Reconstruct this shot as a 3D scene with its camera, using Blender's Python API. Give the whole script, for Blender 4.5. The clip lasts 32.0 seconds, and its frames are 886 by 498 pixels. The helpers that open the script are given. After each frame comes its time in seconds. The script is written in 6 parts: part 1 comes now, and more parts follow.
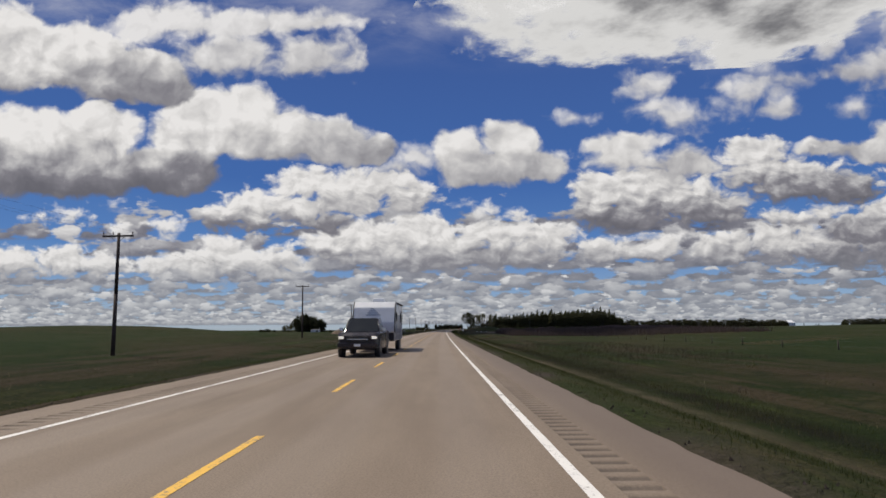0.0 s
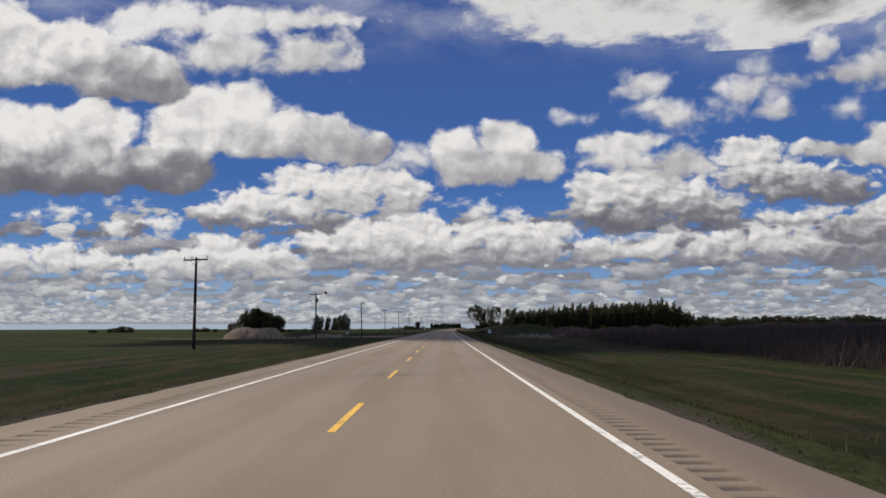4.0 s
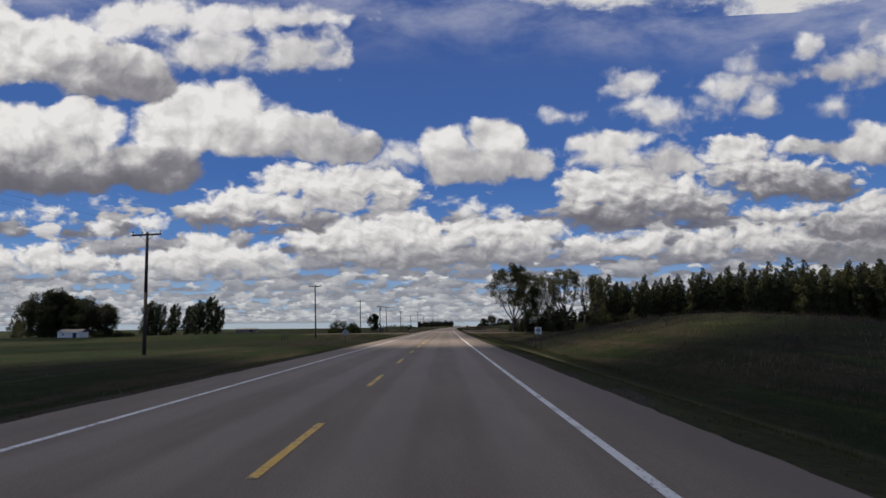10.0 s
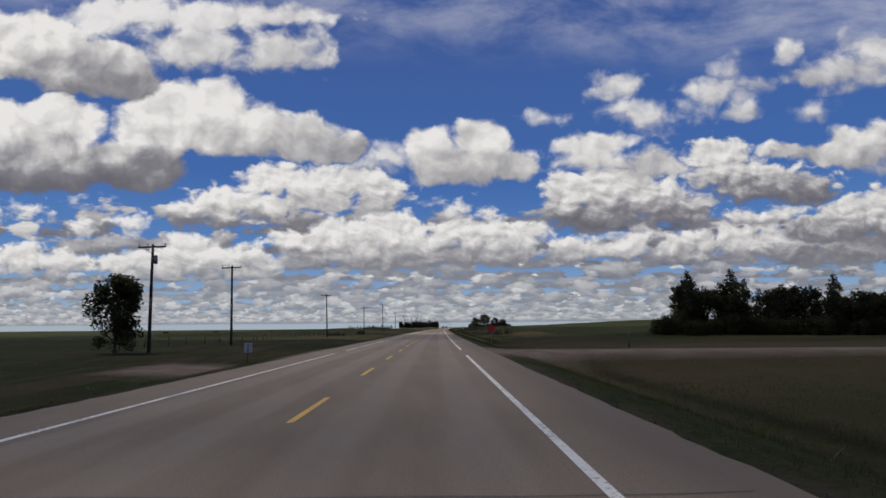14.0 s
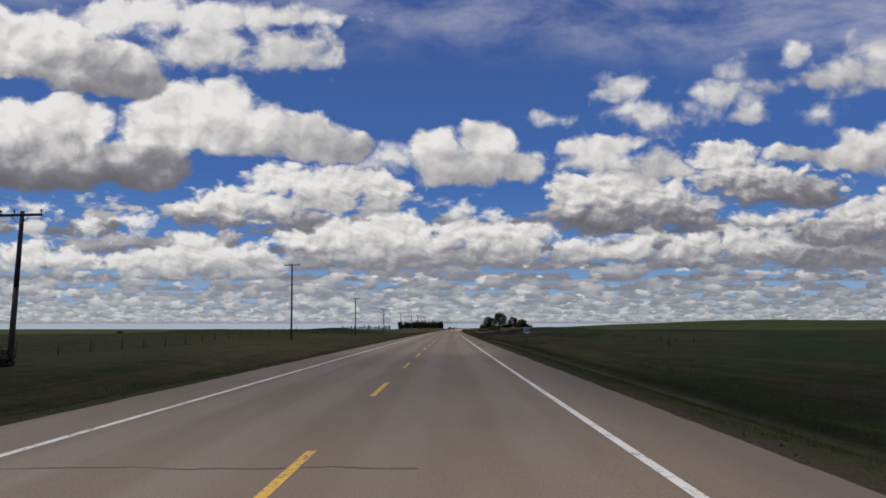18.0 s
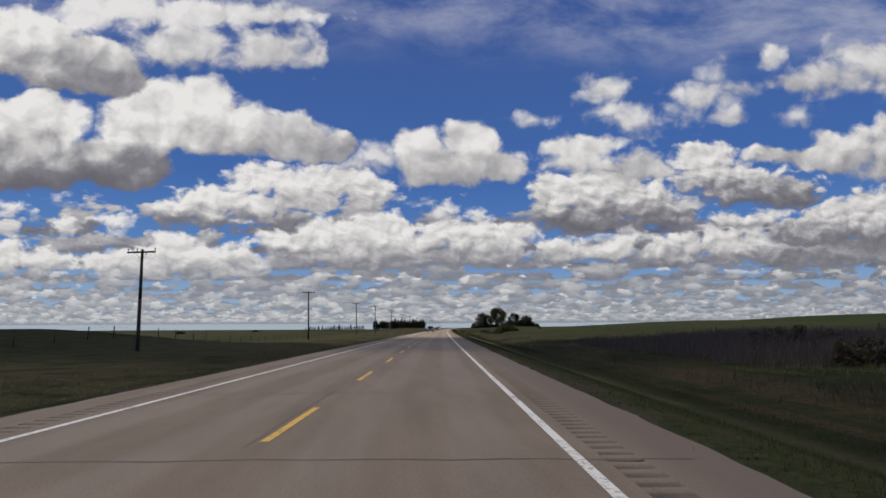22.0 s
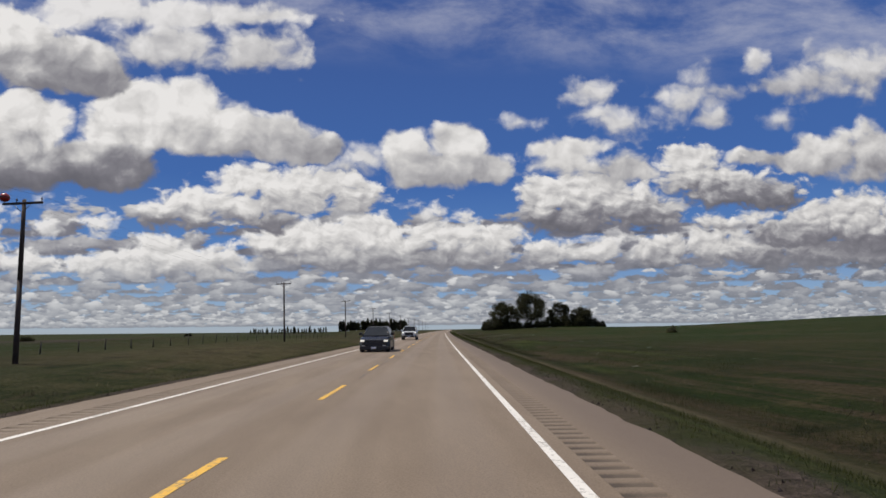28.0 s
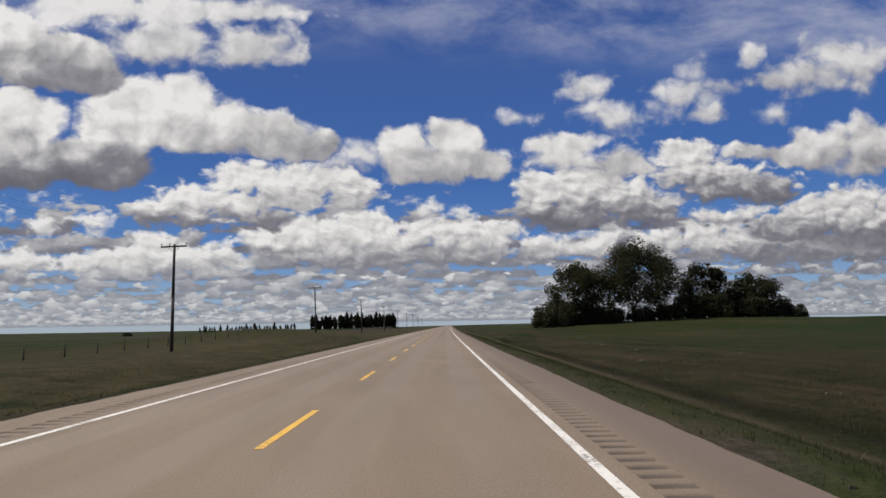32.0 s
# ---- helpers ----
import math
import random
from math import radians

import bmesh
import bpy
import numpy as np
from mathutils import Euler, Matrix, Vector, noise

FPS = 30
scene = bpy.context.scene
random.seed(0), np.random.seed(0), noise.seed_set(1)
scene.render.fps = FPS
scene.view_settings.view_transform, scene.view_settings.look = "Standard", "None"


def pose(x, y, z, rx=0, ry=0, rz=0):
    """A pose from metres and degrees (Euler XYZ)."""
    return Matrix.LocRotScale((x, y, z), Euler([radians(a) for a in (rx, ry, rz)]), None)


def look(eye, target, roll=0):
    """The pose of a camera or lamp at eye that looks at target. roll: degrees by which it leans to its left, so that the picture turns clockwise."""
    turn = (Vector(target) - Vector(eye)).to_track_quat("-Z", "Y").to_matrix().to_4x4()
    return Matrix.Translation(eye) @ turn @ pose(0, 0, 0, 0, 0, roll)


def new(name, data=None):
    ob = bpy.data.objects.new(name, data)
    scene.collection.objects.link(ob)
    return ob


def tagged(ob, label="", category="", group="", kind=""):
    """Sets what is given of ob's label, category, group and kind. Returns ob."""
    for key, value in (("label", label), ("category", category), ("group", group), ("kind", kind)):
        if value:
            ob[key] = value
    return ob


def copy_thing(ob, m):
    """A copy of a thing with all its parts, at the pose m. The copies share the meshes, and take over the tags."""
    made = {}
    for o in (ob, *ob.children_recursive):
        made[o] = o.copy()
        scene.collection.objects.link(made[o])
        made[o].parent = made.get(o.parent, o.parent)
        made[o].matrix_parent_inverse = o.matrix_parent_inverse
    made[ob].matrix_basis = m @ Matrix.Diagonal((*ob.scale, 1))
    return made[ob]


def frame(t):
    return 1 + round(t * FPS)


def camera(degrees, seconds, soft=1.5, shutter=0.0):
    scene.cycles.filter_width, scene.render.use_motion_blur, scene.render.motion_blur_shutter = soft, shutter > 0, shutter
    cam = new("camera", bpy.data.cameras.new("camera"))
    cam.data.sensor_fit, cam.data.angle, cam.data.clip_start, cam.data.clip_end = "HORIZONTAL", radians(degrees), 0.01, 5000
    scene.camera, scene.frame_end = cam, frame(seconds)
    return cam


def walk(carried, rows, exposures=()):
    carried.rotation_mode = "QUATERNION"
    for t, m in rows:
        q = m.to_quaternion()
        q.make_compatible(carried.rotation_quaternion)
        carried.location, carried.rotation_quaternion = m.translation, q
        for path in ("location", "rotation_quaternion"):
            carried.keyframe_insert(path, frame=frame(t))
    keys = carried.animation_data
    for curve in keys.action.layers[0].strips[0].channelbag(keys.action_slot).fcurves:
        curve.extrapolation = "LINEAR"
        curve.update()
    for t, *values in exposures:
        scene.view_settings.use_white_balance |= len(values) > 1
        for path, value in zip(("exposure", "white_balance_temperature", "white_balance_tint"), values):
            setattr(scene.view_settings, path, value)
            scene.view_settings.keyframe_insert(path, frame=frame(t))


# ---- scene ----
cam = camera(76.378, 32.0, 1.6)

# ---- the road's line: a gentle bend; s runs along it, o to its right ----
BEND = 11800.0
BEND_END = 1400.0
EYE = 1.34


def heading(s):
    return np.clip(s, 0.0, BEND_END) / BEND


def along(s, o, z=0.0):
    """World place of road distance s, offset o and height z (numbers or arrays)."""
    a = heading(s)
    over = s - np.clip(s, 0.0, BEND_END)
    x = BEND * (1 - np.cos(a)) + over * np.sin(a) + o * np.cos(a)
    y = BEND * np.sin(a) + over * np.cos(a) - o * np.sin(a)
    return x, y, z + 0 * x


def spot(s, o, z=0.0, turn=0.0, size=1.0):
    """Pose of a thing that stands beside the road; turn is counter-clockwise from the road's way."""
    x, y, z = along(s, o, z)
    return pose(float(x), float(y), float(z), 0, 0, turn - math.degrees(heading(s))) @ Matrix.Diagonal((size, size, size, 1))


# seconds, distance, offset, yaw to the right, pitch, roll
DRIVE = [
    (0.0, -7.41, 2.26, 0.46, 8.04, -0.23),
    (1.0, 31.13, 2.13, 0.06, 7.89, -0.15),
    (2.0, 69.78, 1.87, -0.03, 8.20, -0.07),
    (3.0, 108.33, 1.61, -0.00, 7.98, -0.04),
    (6.0, 225.22, 1.47, 0.68, 7.94, 0.02),
    (7.0, 262.60, 1.55, 0.91, 7.84, 0.22),
    (8.0, 301.46, 1.67, 0.48, 8.07, 0.17),
    (9.0, 340.24, 1.77, 0.95, 7.87, -0.65),
    (10.0, 378.93, 1.73, 0.02, 7.80, -0.49),
    (11.0, 417.56, 1.84, 0.50, 8.02, -0.21),
    (12.0, 456.42, 2.04, -0.30, 7.77, -0.63),
    (13.0, 495.11, 1.86, 0.21, 7.82, -1.02),
    (14.0, 533.88, 2.10, 0.80, 7.87, -0.47),
    (17.0, 650.01, 2.03, -0.13, 7.88, -0.73),
    (18.0, 688.77, 1.49, -0.44, 7.97, -0.01),
    (19.0, 727.59, 1.31, 0.40, 7.92, -0.45),
    (20.0, 766.00, 1.80, 1.52, 7.71, -0.22),
    (21.0, 804.42, 2.16, 0.21, 7.94, -0.50),
    (22.0, 843.32, 2.08, 0.50, 7.94, -0.27),
    (23.0, 882.26, 2.29, 0.85, 7.93, -0.71),
    (24.0, 920.92, 2.51, 0.47, 7.93, -1.01),
    (27.0, 1037.15, 2.10, 0.39, 7.66, -0.73),
    (28.0, 1076.00, 2.30, 0.64, 8.11, -0.53),
    (29.0, 1114.73, 2.32, 0.84, 7.87, -0.66),
    (30.0, 1153.59, 2.45, 0.35, 7.87, -0.93),
    (31.0, 1192.29, 2.31, -0.01, 7.80, -1.08),
    (32.0, 1230.86, 2.08, 0.19, 7.71, -0.94),
]
rows = []
for t, s, o, yaw, pitch, roll in DRIVE:
    eye = Vector(along(s, o, EYE))
    h, p = heading(s) + radians(yaw), radians(pitch)
    rows.append((t, look(eye, eye + Vector((math.sin(h) * math.cos(p), math.cos(h) * math.cos(p), math.sin(p))), roll)))
walk(cam, rows)

class Nodes:
    """Short hand for building a node tree."""

    def __init__(self, name, tree=None):
        if tree:
            self.t = tree
            return
        self.mat = bpy.data.materials.new(name)
        self.mat.use_nodes = True
        self.t = self.mat.node_tree
        self.bsdf = self.t.nodes["Principled BSDF"]
        self.out = self.t.nodes["Material Output"]

    def put(self, socket, value):
        if hasattr(value, "is_linked"):
            self.t.links.new(value, socket)
        else:
            socket.default_value = value

    def add(self, kind, **inputs):
        n = self.t.nodes.new(kind)
        for k, v in inputs.items():
            self.put(n.inputs[k], v)
        return n

    def math(self, op, a, b=0.0, c=0.0, clamp=False):
        n = self.t.nodes.new("ShaderNodeMath")
        n.operation, n.use_clamp = op, clamp
        for i, v in enumerate((a, b, c)):
            self.put(n.inputs[i], v)
        return n.outputs[0]

    def vmath(self, op, a, b=(0, 0, 0)):
        n = self.t.nodes.new("ShaderNodeVectorMath")
        n.operation = op
        self.put(n.inputs[0], a)
        self.put(n.inputs[1], b)
        return n.outputs[0]

    def noise(self, vec, scale, detail=4.0, rough=0.55, dist=0.0):
        n = self.add("ShaderNodeTexNoise", Vector=vec, Scale=scale, Detail=detail, Roughness=rough, Distortion=dist)
        return n.outputs[0]

    def ramp(self, v, lo, hi, a=0.0, b=1.0, smooth=True):
        n = self.t.nodes.new("ShaderNodeMapRange")
        n.interpolation_type = "SMOOTHSTEP" if smooth else "LINEAR"
        for i, x in enumerate((v, lo, hi, a, b)):
            self.put(n.inputs[i], x)
        return n.outputs[0]

    def mix(self, f, a, b, blend="MIX"):
        n = self.t.nodes.new("ShaderNodeMix")
        n.data_type, n.blend_type = "RGBA", blend
        self.put(n.inputs[0], f)
        for i, v in ((6, a), (7, b)):
            self.put(n.inputs[i], (*v, 1) if isinstance(v, tuple) and len(v) == 3 else v)
        return n.outputs[2]

    def coords(self):
        return self.t.nodes.new("ShaderNodeTexCoord").outputs["Object"]

    def place(self):
        return self.t.nodes.new("ShaderNodeNewGeometry").outputs["Position"]

    def attr(self, name, what="Fac"):
        n = self.t.nodes.new("ShaderNodeAttribute")
        n.attribute_name = name
        return n.outputs[what]

    def bump(self, height, strength=0.4, distance=0.02):
        n = self.add("ShaderNodeBump", Height=height, Strength=strength, Distance=distance)
        self.put(self.bsdf.inputs["Normal"], n.outputs[0])

    def done(self, color, rough=0.8, metal=0.0):
        self.put(self.bsdf.inputs["Base Color"], (*color, 1) if isinstance(color, tuple) and len(color) == 3 else color)
        self.put(self.bsdf.inputs["Roughness"], rough)
        self.put(self.bsdf.inputs["Metallic"], metal)
        return self.mat


# ---- light ----
SUN_UP, SUN_LEFT = 60.0, 60.0
SKY_STRENGTH, SKY_SATURATION = 0.09, 0.65
world = bpy.data.worlds.new("sky")
scene.world = world
world.use_nodes = True
W = Nodes("sky", world.node_tree)
sky = W.t.nodes.new("ShaderNodeTexSky")
sky.sky_type = "NISHITA"
sky.sun_disc = False
sky.sun_elevation = radians(SUN_UP)
sky.sun_rotation = radians(-SUN_LEFT)
sky.ozone_density = 1.5
sky.dust_density = 0.6
way = W.t.nodes.new("ShaderNodeTexCoord").outputs["Generated"]
rise = W.add("ShaderNodeSeparateXYZ", Vector=way).outputs["Z"]

# the clear sky: pale at the horizon, deep blue above
bands = W.t.nodes.new("ShaderNodeValToRGB")
W.put(bands.inputs[0], rise)
for k, (at, color) in enumerate(((0.0, (0.37, 0.43, 0.49)), (0.05, (0.25, 0.38, 0.56)), (0.13, (0.100, 0.225, 0.50)), (0.25, (0.056, 0.142, 0.40)), (0.5, (0.046, 0.098, 0.30)))):
    stop = bands.color_ramp.elements[k] if k < 2 else bands.color_ramp.elements.new(at)
    stop.position, stop.color = at, (*color, 1)
overhead = W.add("ShaderNodeHueSaturation", Color=sky.outputs[0], Saturation=SKY_SATURATION, Value=SKY_STRENGTH).outputs[0]
clear = W.mix(W.ramp(rise, 0.56, 0.75), bands.outputs[0], overhead)

# the sky's layout is drawn ahead of a place half way along: u to the right and h up, about six degrees to the unit
SKY_S, SKY_YAW, SKY_PITCH, SKY_ROLL = 650.0, -0.13, 7.88, -0.73
ahead, lift = heading(SKY_S) + radians(SKY_YAW), radians(SKY_PITCH)
axes = look(Vector((0, 0, 0)), Vector((math.sin(ahead) * math.cos(lift), math.cos(ahead) * math.cos(lift), math.sin(lift))), SKY_ROLL).to_3x3()


def share(axis):
    n = W.t.nodes.new("ShaderNodeVectorMath")
    n.operation = "DOT_PRODUCT"
    W.put(n.inputs[0], way)
    n.inputs[1].default_value = tuple(axis)
    return n.outputs["Value"]


forward = W.math("MAXIMUM", share(-axes.col[2]), 0.25)
u = W.math("MULTIPLY", W.math("DIVIDE", share(axes.col[0]), forward), 9.97)
h = W.math("ADD", W.math("MULTIPLY", W.math("DIVIDE", share(axes.col[1]), forward), 9.97), 1.33)
h = W.math("SUBTRACT", h, W.math("MULTIPLY", u, 0.0127))
here = W.add("ShaderNodeCombineXYZ", X=u, Y=h).outputs[0]


def flat_noise(p, scale, detail, rough):
    n = W.add("ShaderNodeTexNoise", Vector=p, Scale=scale, Detail=detail, Roughness=rough)
    n.noise_dimensions = "2D"
    return W.math("SUBTRACT", n.outputs[0], 0.5)


def knobs(p, scale):
    """Rounded cauliflower knobs."""
    n = W.add("ShaderNodeTexVoronoi", Vector=p, Scale=scale, Detail=1.8, Roughness=0.5, Lacunarity=2.2)
    n.voronoi_dimensions, n.feature = "2D", "SMOOTH_F1"
    n.inputs["Smoothness"].default_value = 0.45
    n.normalize = True
    return W.math("SUBTRACT", 0.35, n.outputs["Distance"])


def curl(p, scale, reach):
    """The place p, bent by slow eddies."""
    n = W.add("ShaderNodeTexNoise", Vector=p, Scale=scale, Detail=5.0, Roughness=0.5)
    n.noise_dimensions = "2D"
    return W.vmath("ADD", p, W.vmath("MULTIPLY", W.vmath("SUBTRACT", n.outputs["Color"], (0.5, 0.5, 0.5)), (reach, reach * 0.75, 0)))


def billows(p, scale):
    """Swelling of the clouds' sides: how far they stand out, and how much they face the sun."""
    def swell(q, detail):
        return W.math("ADD", W.math("MULTIPLY", flat_noise(q, scale, detail, 0.54), 0.85), W.math("MULTIPLY", knobs(q, scale * 1.25), 0.62))
    a, c = swell(p, 8), swell(p, 4)
    b = swell(W.vmath("ADD", p, (-0.10 / scale * 1.6, 0.20 / scale * 1.6, 0)), 4)
    return a, W.math("SUBTRACT", c, b)


bent = curl(here, 1.7, 0.34)
hb = W.add("ShaderNodeSeparateXYZ", Vector=bent).outputs["Y"]
near_swell, near_lit = billows(W.vmath("MULTIPLY", bent, (1.0, 1.25, 1)), 1.3)
far_swell, far_lit = billows(W.vmath("MULTIPLY", bent, (1.0, 1.6, 1)), 2.3)
cover, tone = None, None


def lay(alpha, t):
    """Lays one cloud over those behind it."""
    global cover, tone
    if cover is None:
        cover, tone = alpha, t
        return
    cover = W.math("MAXIMUM", cover, alpha)
    tone = W.math("MULTIPLY_ADD", W.math("DIVIDE", alpha, W.math("MAXIMUM", cover, 0.001)), W.math("SUBTRACT", t, tone), tone)


def cloud_row(base, size, often, fill, seed):
    """A far row of small flat-based cumulus, right across the sky."""
    p = W.t.nodes.new("ShaderNodeVectorMath")
    p.operation = "MULTIPLY_ADD"
    W.put(p.inputs[0], here)
    p.inputs[1].default_value, p.inputs[2].default_value = (often, often * 2.5, 1), (seed * 7.31, seed * 3.17, 0)
    n = flat_noise(p.outputs[0], 0.85, 5, 0.52)
    up = W.math("MULTIPLY_ADD", h, 1 / size, -base / size)
    d = W.math("ADD", W.math("MULTIPLY_ADD", n, 4.0, fill), W.math("MULTIPLY", up, -0.85))
    d = W.math("MINIMUM", d, W.math("MULTIPLY_ADD", up, 2.2, W.math("MULTIPLY_ADD", n, 1.2, 0.35)))
    t = W.math("ADD", W.math("MULTIPLY_ADD", n, 1.3, W.math("MULTIPLY", up, 0.55)), W.math("MULTIPLY", far_lit, 0.6))
    lay(W.ramp(d, 0.0, 0.36, 0.0, 0.96), W.math("MULTIPLY_ADD", t, 0.78, 0.17))


def cloud_heap(base, dark, *lobes, torn=0.0):
    """One heap of cumulus: the height of its flat base, how dark that is, and its lobes (u, h, half width, half height)."""
    swell, lit = (near_swell, near_lit) if base > 2.2 else (far_swell, far_lit)
    far = None
    for cu, ch, a, b in lobes:
        n = W.t.nodes.new("ShaderNodeVectorMath")
        n.operation = "MULTIPLY_ADD"
        W.put(n.inputs[0], bent)
        n.inputs[1].default_value, n.inputs[2].default_value = (1 / a, 1 / b, 0), (-cu / a, -ch / b, 0)
        q = W.t.nodes.new("ShaderNodeVectorMath")
        q.operation = "LENGTH"
        W.put(q.inputs[0], n.outputs[0])
        far = q.outputs["Value"] if far is None else W.math("SMOOTH_MIN", far, q.outputs["Value"], 0.25)
    size = sum(b for _, _, _, b in lobes) / len(lobes)
    tall = max(ch + b for _, ch, _, b in lobes) - base
    d = W.math("MULTIPLY_ADD", far, -size, size + 0.03)
    d = W.math("MULTIPLY_ADD", swell, 0.75 if torn else 0.50, d)
    up = W.math("SUBTRACT", hb, base)
    if not torn:
        d = W.math("SMOOTH_MIN", d, W.math("MULTIPLY_ADD", up, 1.1, W.math("MULTIPLY_ADD", swell, 0.30, 0.12)), 0.07)
    alpha = W.ramp(d, 0.0, 0.15 + 0.22 * torn, 0.0, 1.0 - 0.12 * torn)
    shade = W.ramp(W.math("MULTIPLY_ADD", swell, 0.55, W.math("MULTIPLY", up, 1 / tall)), 0.0, 0.70, 0.86 - dark, 0.93)
    t = W.math("MULTIPLY_ADD", W.math("MULTIPLY", lit, 0.85 - 0.3 * torn), shade, shade)
    lay(alpha, t)


# far rows first, then the nearer heaps over them
for k in range(13):
    b = 1.75 * 0.80 ** k - 0.09
    cloud_row(b, 0.60 * 0.82 ** k, 1.1 * 1.17 ** k, 0.40 + 0.07 * k, k + 1)
cloud_heap(0.82, 0.60, (-8.44, 1.19, 0.90, 0.32), (-7.39, 1.22, 0.72, 0.28), (-6.59, 1.16, 0.60, 0.24))
cloud_heap(0.80, 0.50, (-5.44, 1.09, 0.65, 0.26), (-4.84, 1.04, 0.50, 0.18))
cloud_heap(0.74, 0.55, (-4.34, 1.22, 0.72, 0.42), (-3.54, 1.12, 0.70, 0.34), (-4.84, 1.24, 0.40, 0.22))
cloud_heap(1.04, 0.60, (2.26, 1.29, 0.60, 0.24), (3.16, 1.34, 0.80, 0.28))
cloud_heap(0.96, 0.70, (5.46, 1.44, 0.75, 0.40), (4.46, 1.34, 0.70, 0.32), (6.36, 1.24, 0.80, 0.30))
cloud_heap(1.04, 0.65, (7.36, 1.34, 0.90, 0.34), (8.56, 1.44, 1.00, 0.46))
cloud_heap(0.92, 0.62, (-2.34, 1.42, 0.62, 0.44), (-1.64, 1.49, 0.80, 0.46), (-0.84, 1.62, 0.70, 0.42), (-0.94, 1.19, 1.50, 0.26))
cloud_heap(1.00, 0.62, (-0.14, 1.42, 0.60, 0.34), (0.66, 1.64, 0.75, 0.34), (1.31, 1.54, 0.62, 0.30), (0.66, 1.24, 1.30, 0.24))
cloud_heap(1.32, 0.60, (7.36, 1.79, 0.66, 0.48), (8.06, 1.89, 0.80, 0.60), (6.66, 1.62, 0.60, 0.26), (9.06, 1.74, 1.10, 0.60))
cloud_heap(1.91, 0.30, (0.16, 2.04, 0.40, 0.14), torn=0.6)
cloud_heap(1.90, 0.20, (-7.26, 2.01, 0.46, 0.15), (-7.64, 1.98, 0.28, 0.09), torn=0.4)
cloud_heap(1.60, 0.20, (-6.24, 1.73, 0.36, 0.14), (-5.52, 1.79, 0.38, 0.19), torn=0.4)
cloud_heap(2.14, 0.30, (-6.44, 2.24, 0.32, 0.11), torn=0.6)
cloud_heap(1.72, 0.45, (5.41, 1.90, 0.66, 0.18), (6.06, 1.94, 0.40, 0.14))
cloud_heap(1.72, 0.72, (-3.89, 2.10, 0.82, 0.38), (-3.14, 2.08, 0.80, 0.32), (-4.39, 1.89, 0.48, 0.20), (-2.49, 1.89, 0.42, 0.20))
cloud_heap(1.96, 0.40, (-2.89, 2.56, 0.82, 0.30), (-1.84, 2.46, 0.92, 0.40), (-1.09, 2.29, 0.62, 0.34), (-2.24, 2.24, 0.70, 0.24))
cloud_heap(2.56, 0.30, (-0.94, 2.96, 0.48, 0.24), (-1.24, 2.79, 0.60, 0.24), torn=0.6)
cloud_heap(1.66, 0.72, (2.24, 2.29, 0.46, 0.42), (3.21, 2.29, 1.12, 0.56), (4.16, 2.06, 0.72, 0.38), (2.66, 1.89, 0.80, 0.28))
cloud_heap(2.44, 0.40, (2.66, 3.02, 0.62, 0.34), (3.01, 3.19, 0.48, 0.22), (3.66, 2.82, 0.84, 0.30), (2.26, 3.16, 0.30, 0.16))
cloud_heap(2.66, 0.35, (7.56, 3.12, 0.76, 0.40), (6.81, 2.98, 0.66, 0.22), (8.56, 3.12, 1.00, 0.54), (6.16, 3.02, 0.50, 0.14))
cloud_heap(2.06, 0.72, (4.94, 2.94, 0.58, 0.36), (5.86, 2.44, 1.12, 0.36), (6.51, 2.32, 0.66, 0.24), (5.26, 2.64, 0.90, 0.40))
cloud_heap(2.46, 0.42, (-0.14, 3.08, 0.46, 0.44), (0.78, 3.18, 0.58, 0.42), (0.44, 2.84, 1.08, 0.38), (1.28, 2.82, 0.46, 0.30))
cloud_heap(2.82, 0.45, (-4.84, 3.69, 0.96, 0.68), (-4.12, 3.76, 0.84, 0.62), (-3.39, 3.42, 0.92, 0.50), (-2.52, 3.34, 0.78, 0.42), (-1.82, 3.12, 0.62, 0.30))
cloud_heap(2.36, 0.85, (-7.84, 3.34, 1.12, 0.74), (-6.72, 3.58, 0.84, 0.54), (-9.14, 3.39, 1.30, 0.90), (-7.24, 2.84, 2.00, 0.50), (-5.44, 2.84, 1.10, 0.44), (-10.44, 3.14, 1.40, 0.90))
cloud_heap(4.06, 0.60, (-7.24, 4.96, 1.12, 0.62), (-8.74, 5.12, 1.30, 0.84), (-6.19, 4.56, 1.12, 0.52), (-5.48, 4.28, 0.60, 0.32))
cloud_heap(4.40, 0.30, (-4.39, 4.96, 0.92, 0.50), (-2.69, 4.92, 0.78, 0.52), (-5.59, 5.56, 1.20, 0.42), (-4.09, 5.44, 2.10, 0.28), (-2.89, 5.44, 1.20, 0.24), torn=0.5)
cloud_heap(3.34, 0.20, (1.78, 3.62, 0.44, 0.17), torn=0.8)
cloud_heap(3.89, 0.20, (3.08, 4.18, 0.48, 0.24), torn=0.6)
cloud_heap(3.34, 0.20, (3.66, 3.68, 0.68, 0.26), (3.26, 3.79, 0.40, 0.14), torn=0.7)
cloud_heap(3.46, 0.20, (4.78, 3.96, 0.62, 0.36), (5.28, 3.74, 0.48, 0.20), (4.38, 4.14, 0.40, 0.18), torn=0.7)
cloud_heap(4.14, 0.20, (5.16, 4.52, 0.34, 0.24), (5.61, 4.24, 0.40, 0.16), torn=1.0)
cloud_heap(4.09, 0.25, (7.28, 4.48, 0.92, 0.40), (8.16, 4.64, 0.90, 0.50), (6.14, 4.79, 0.30, 0.26), (7.76, 4.89, 0.80, 0.30), (6.56, 4.34, 0.60, 0.20), torn=0.7)
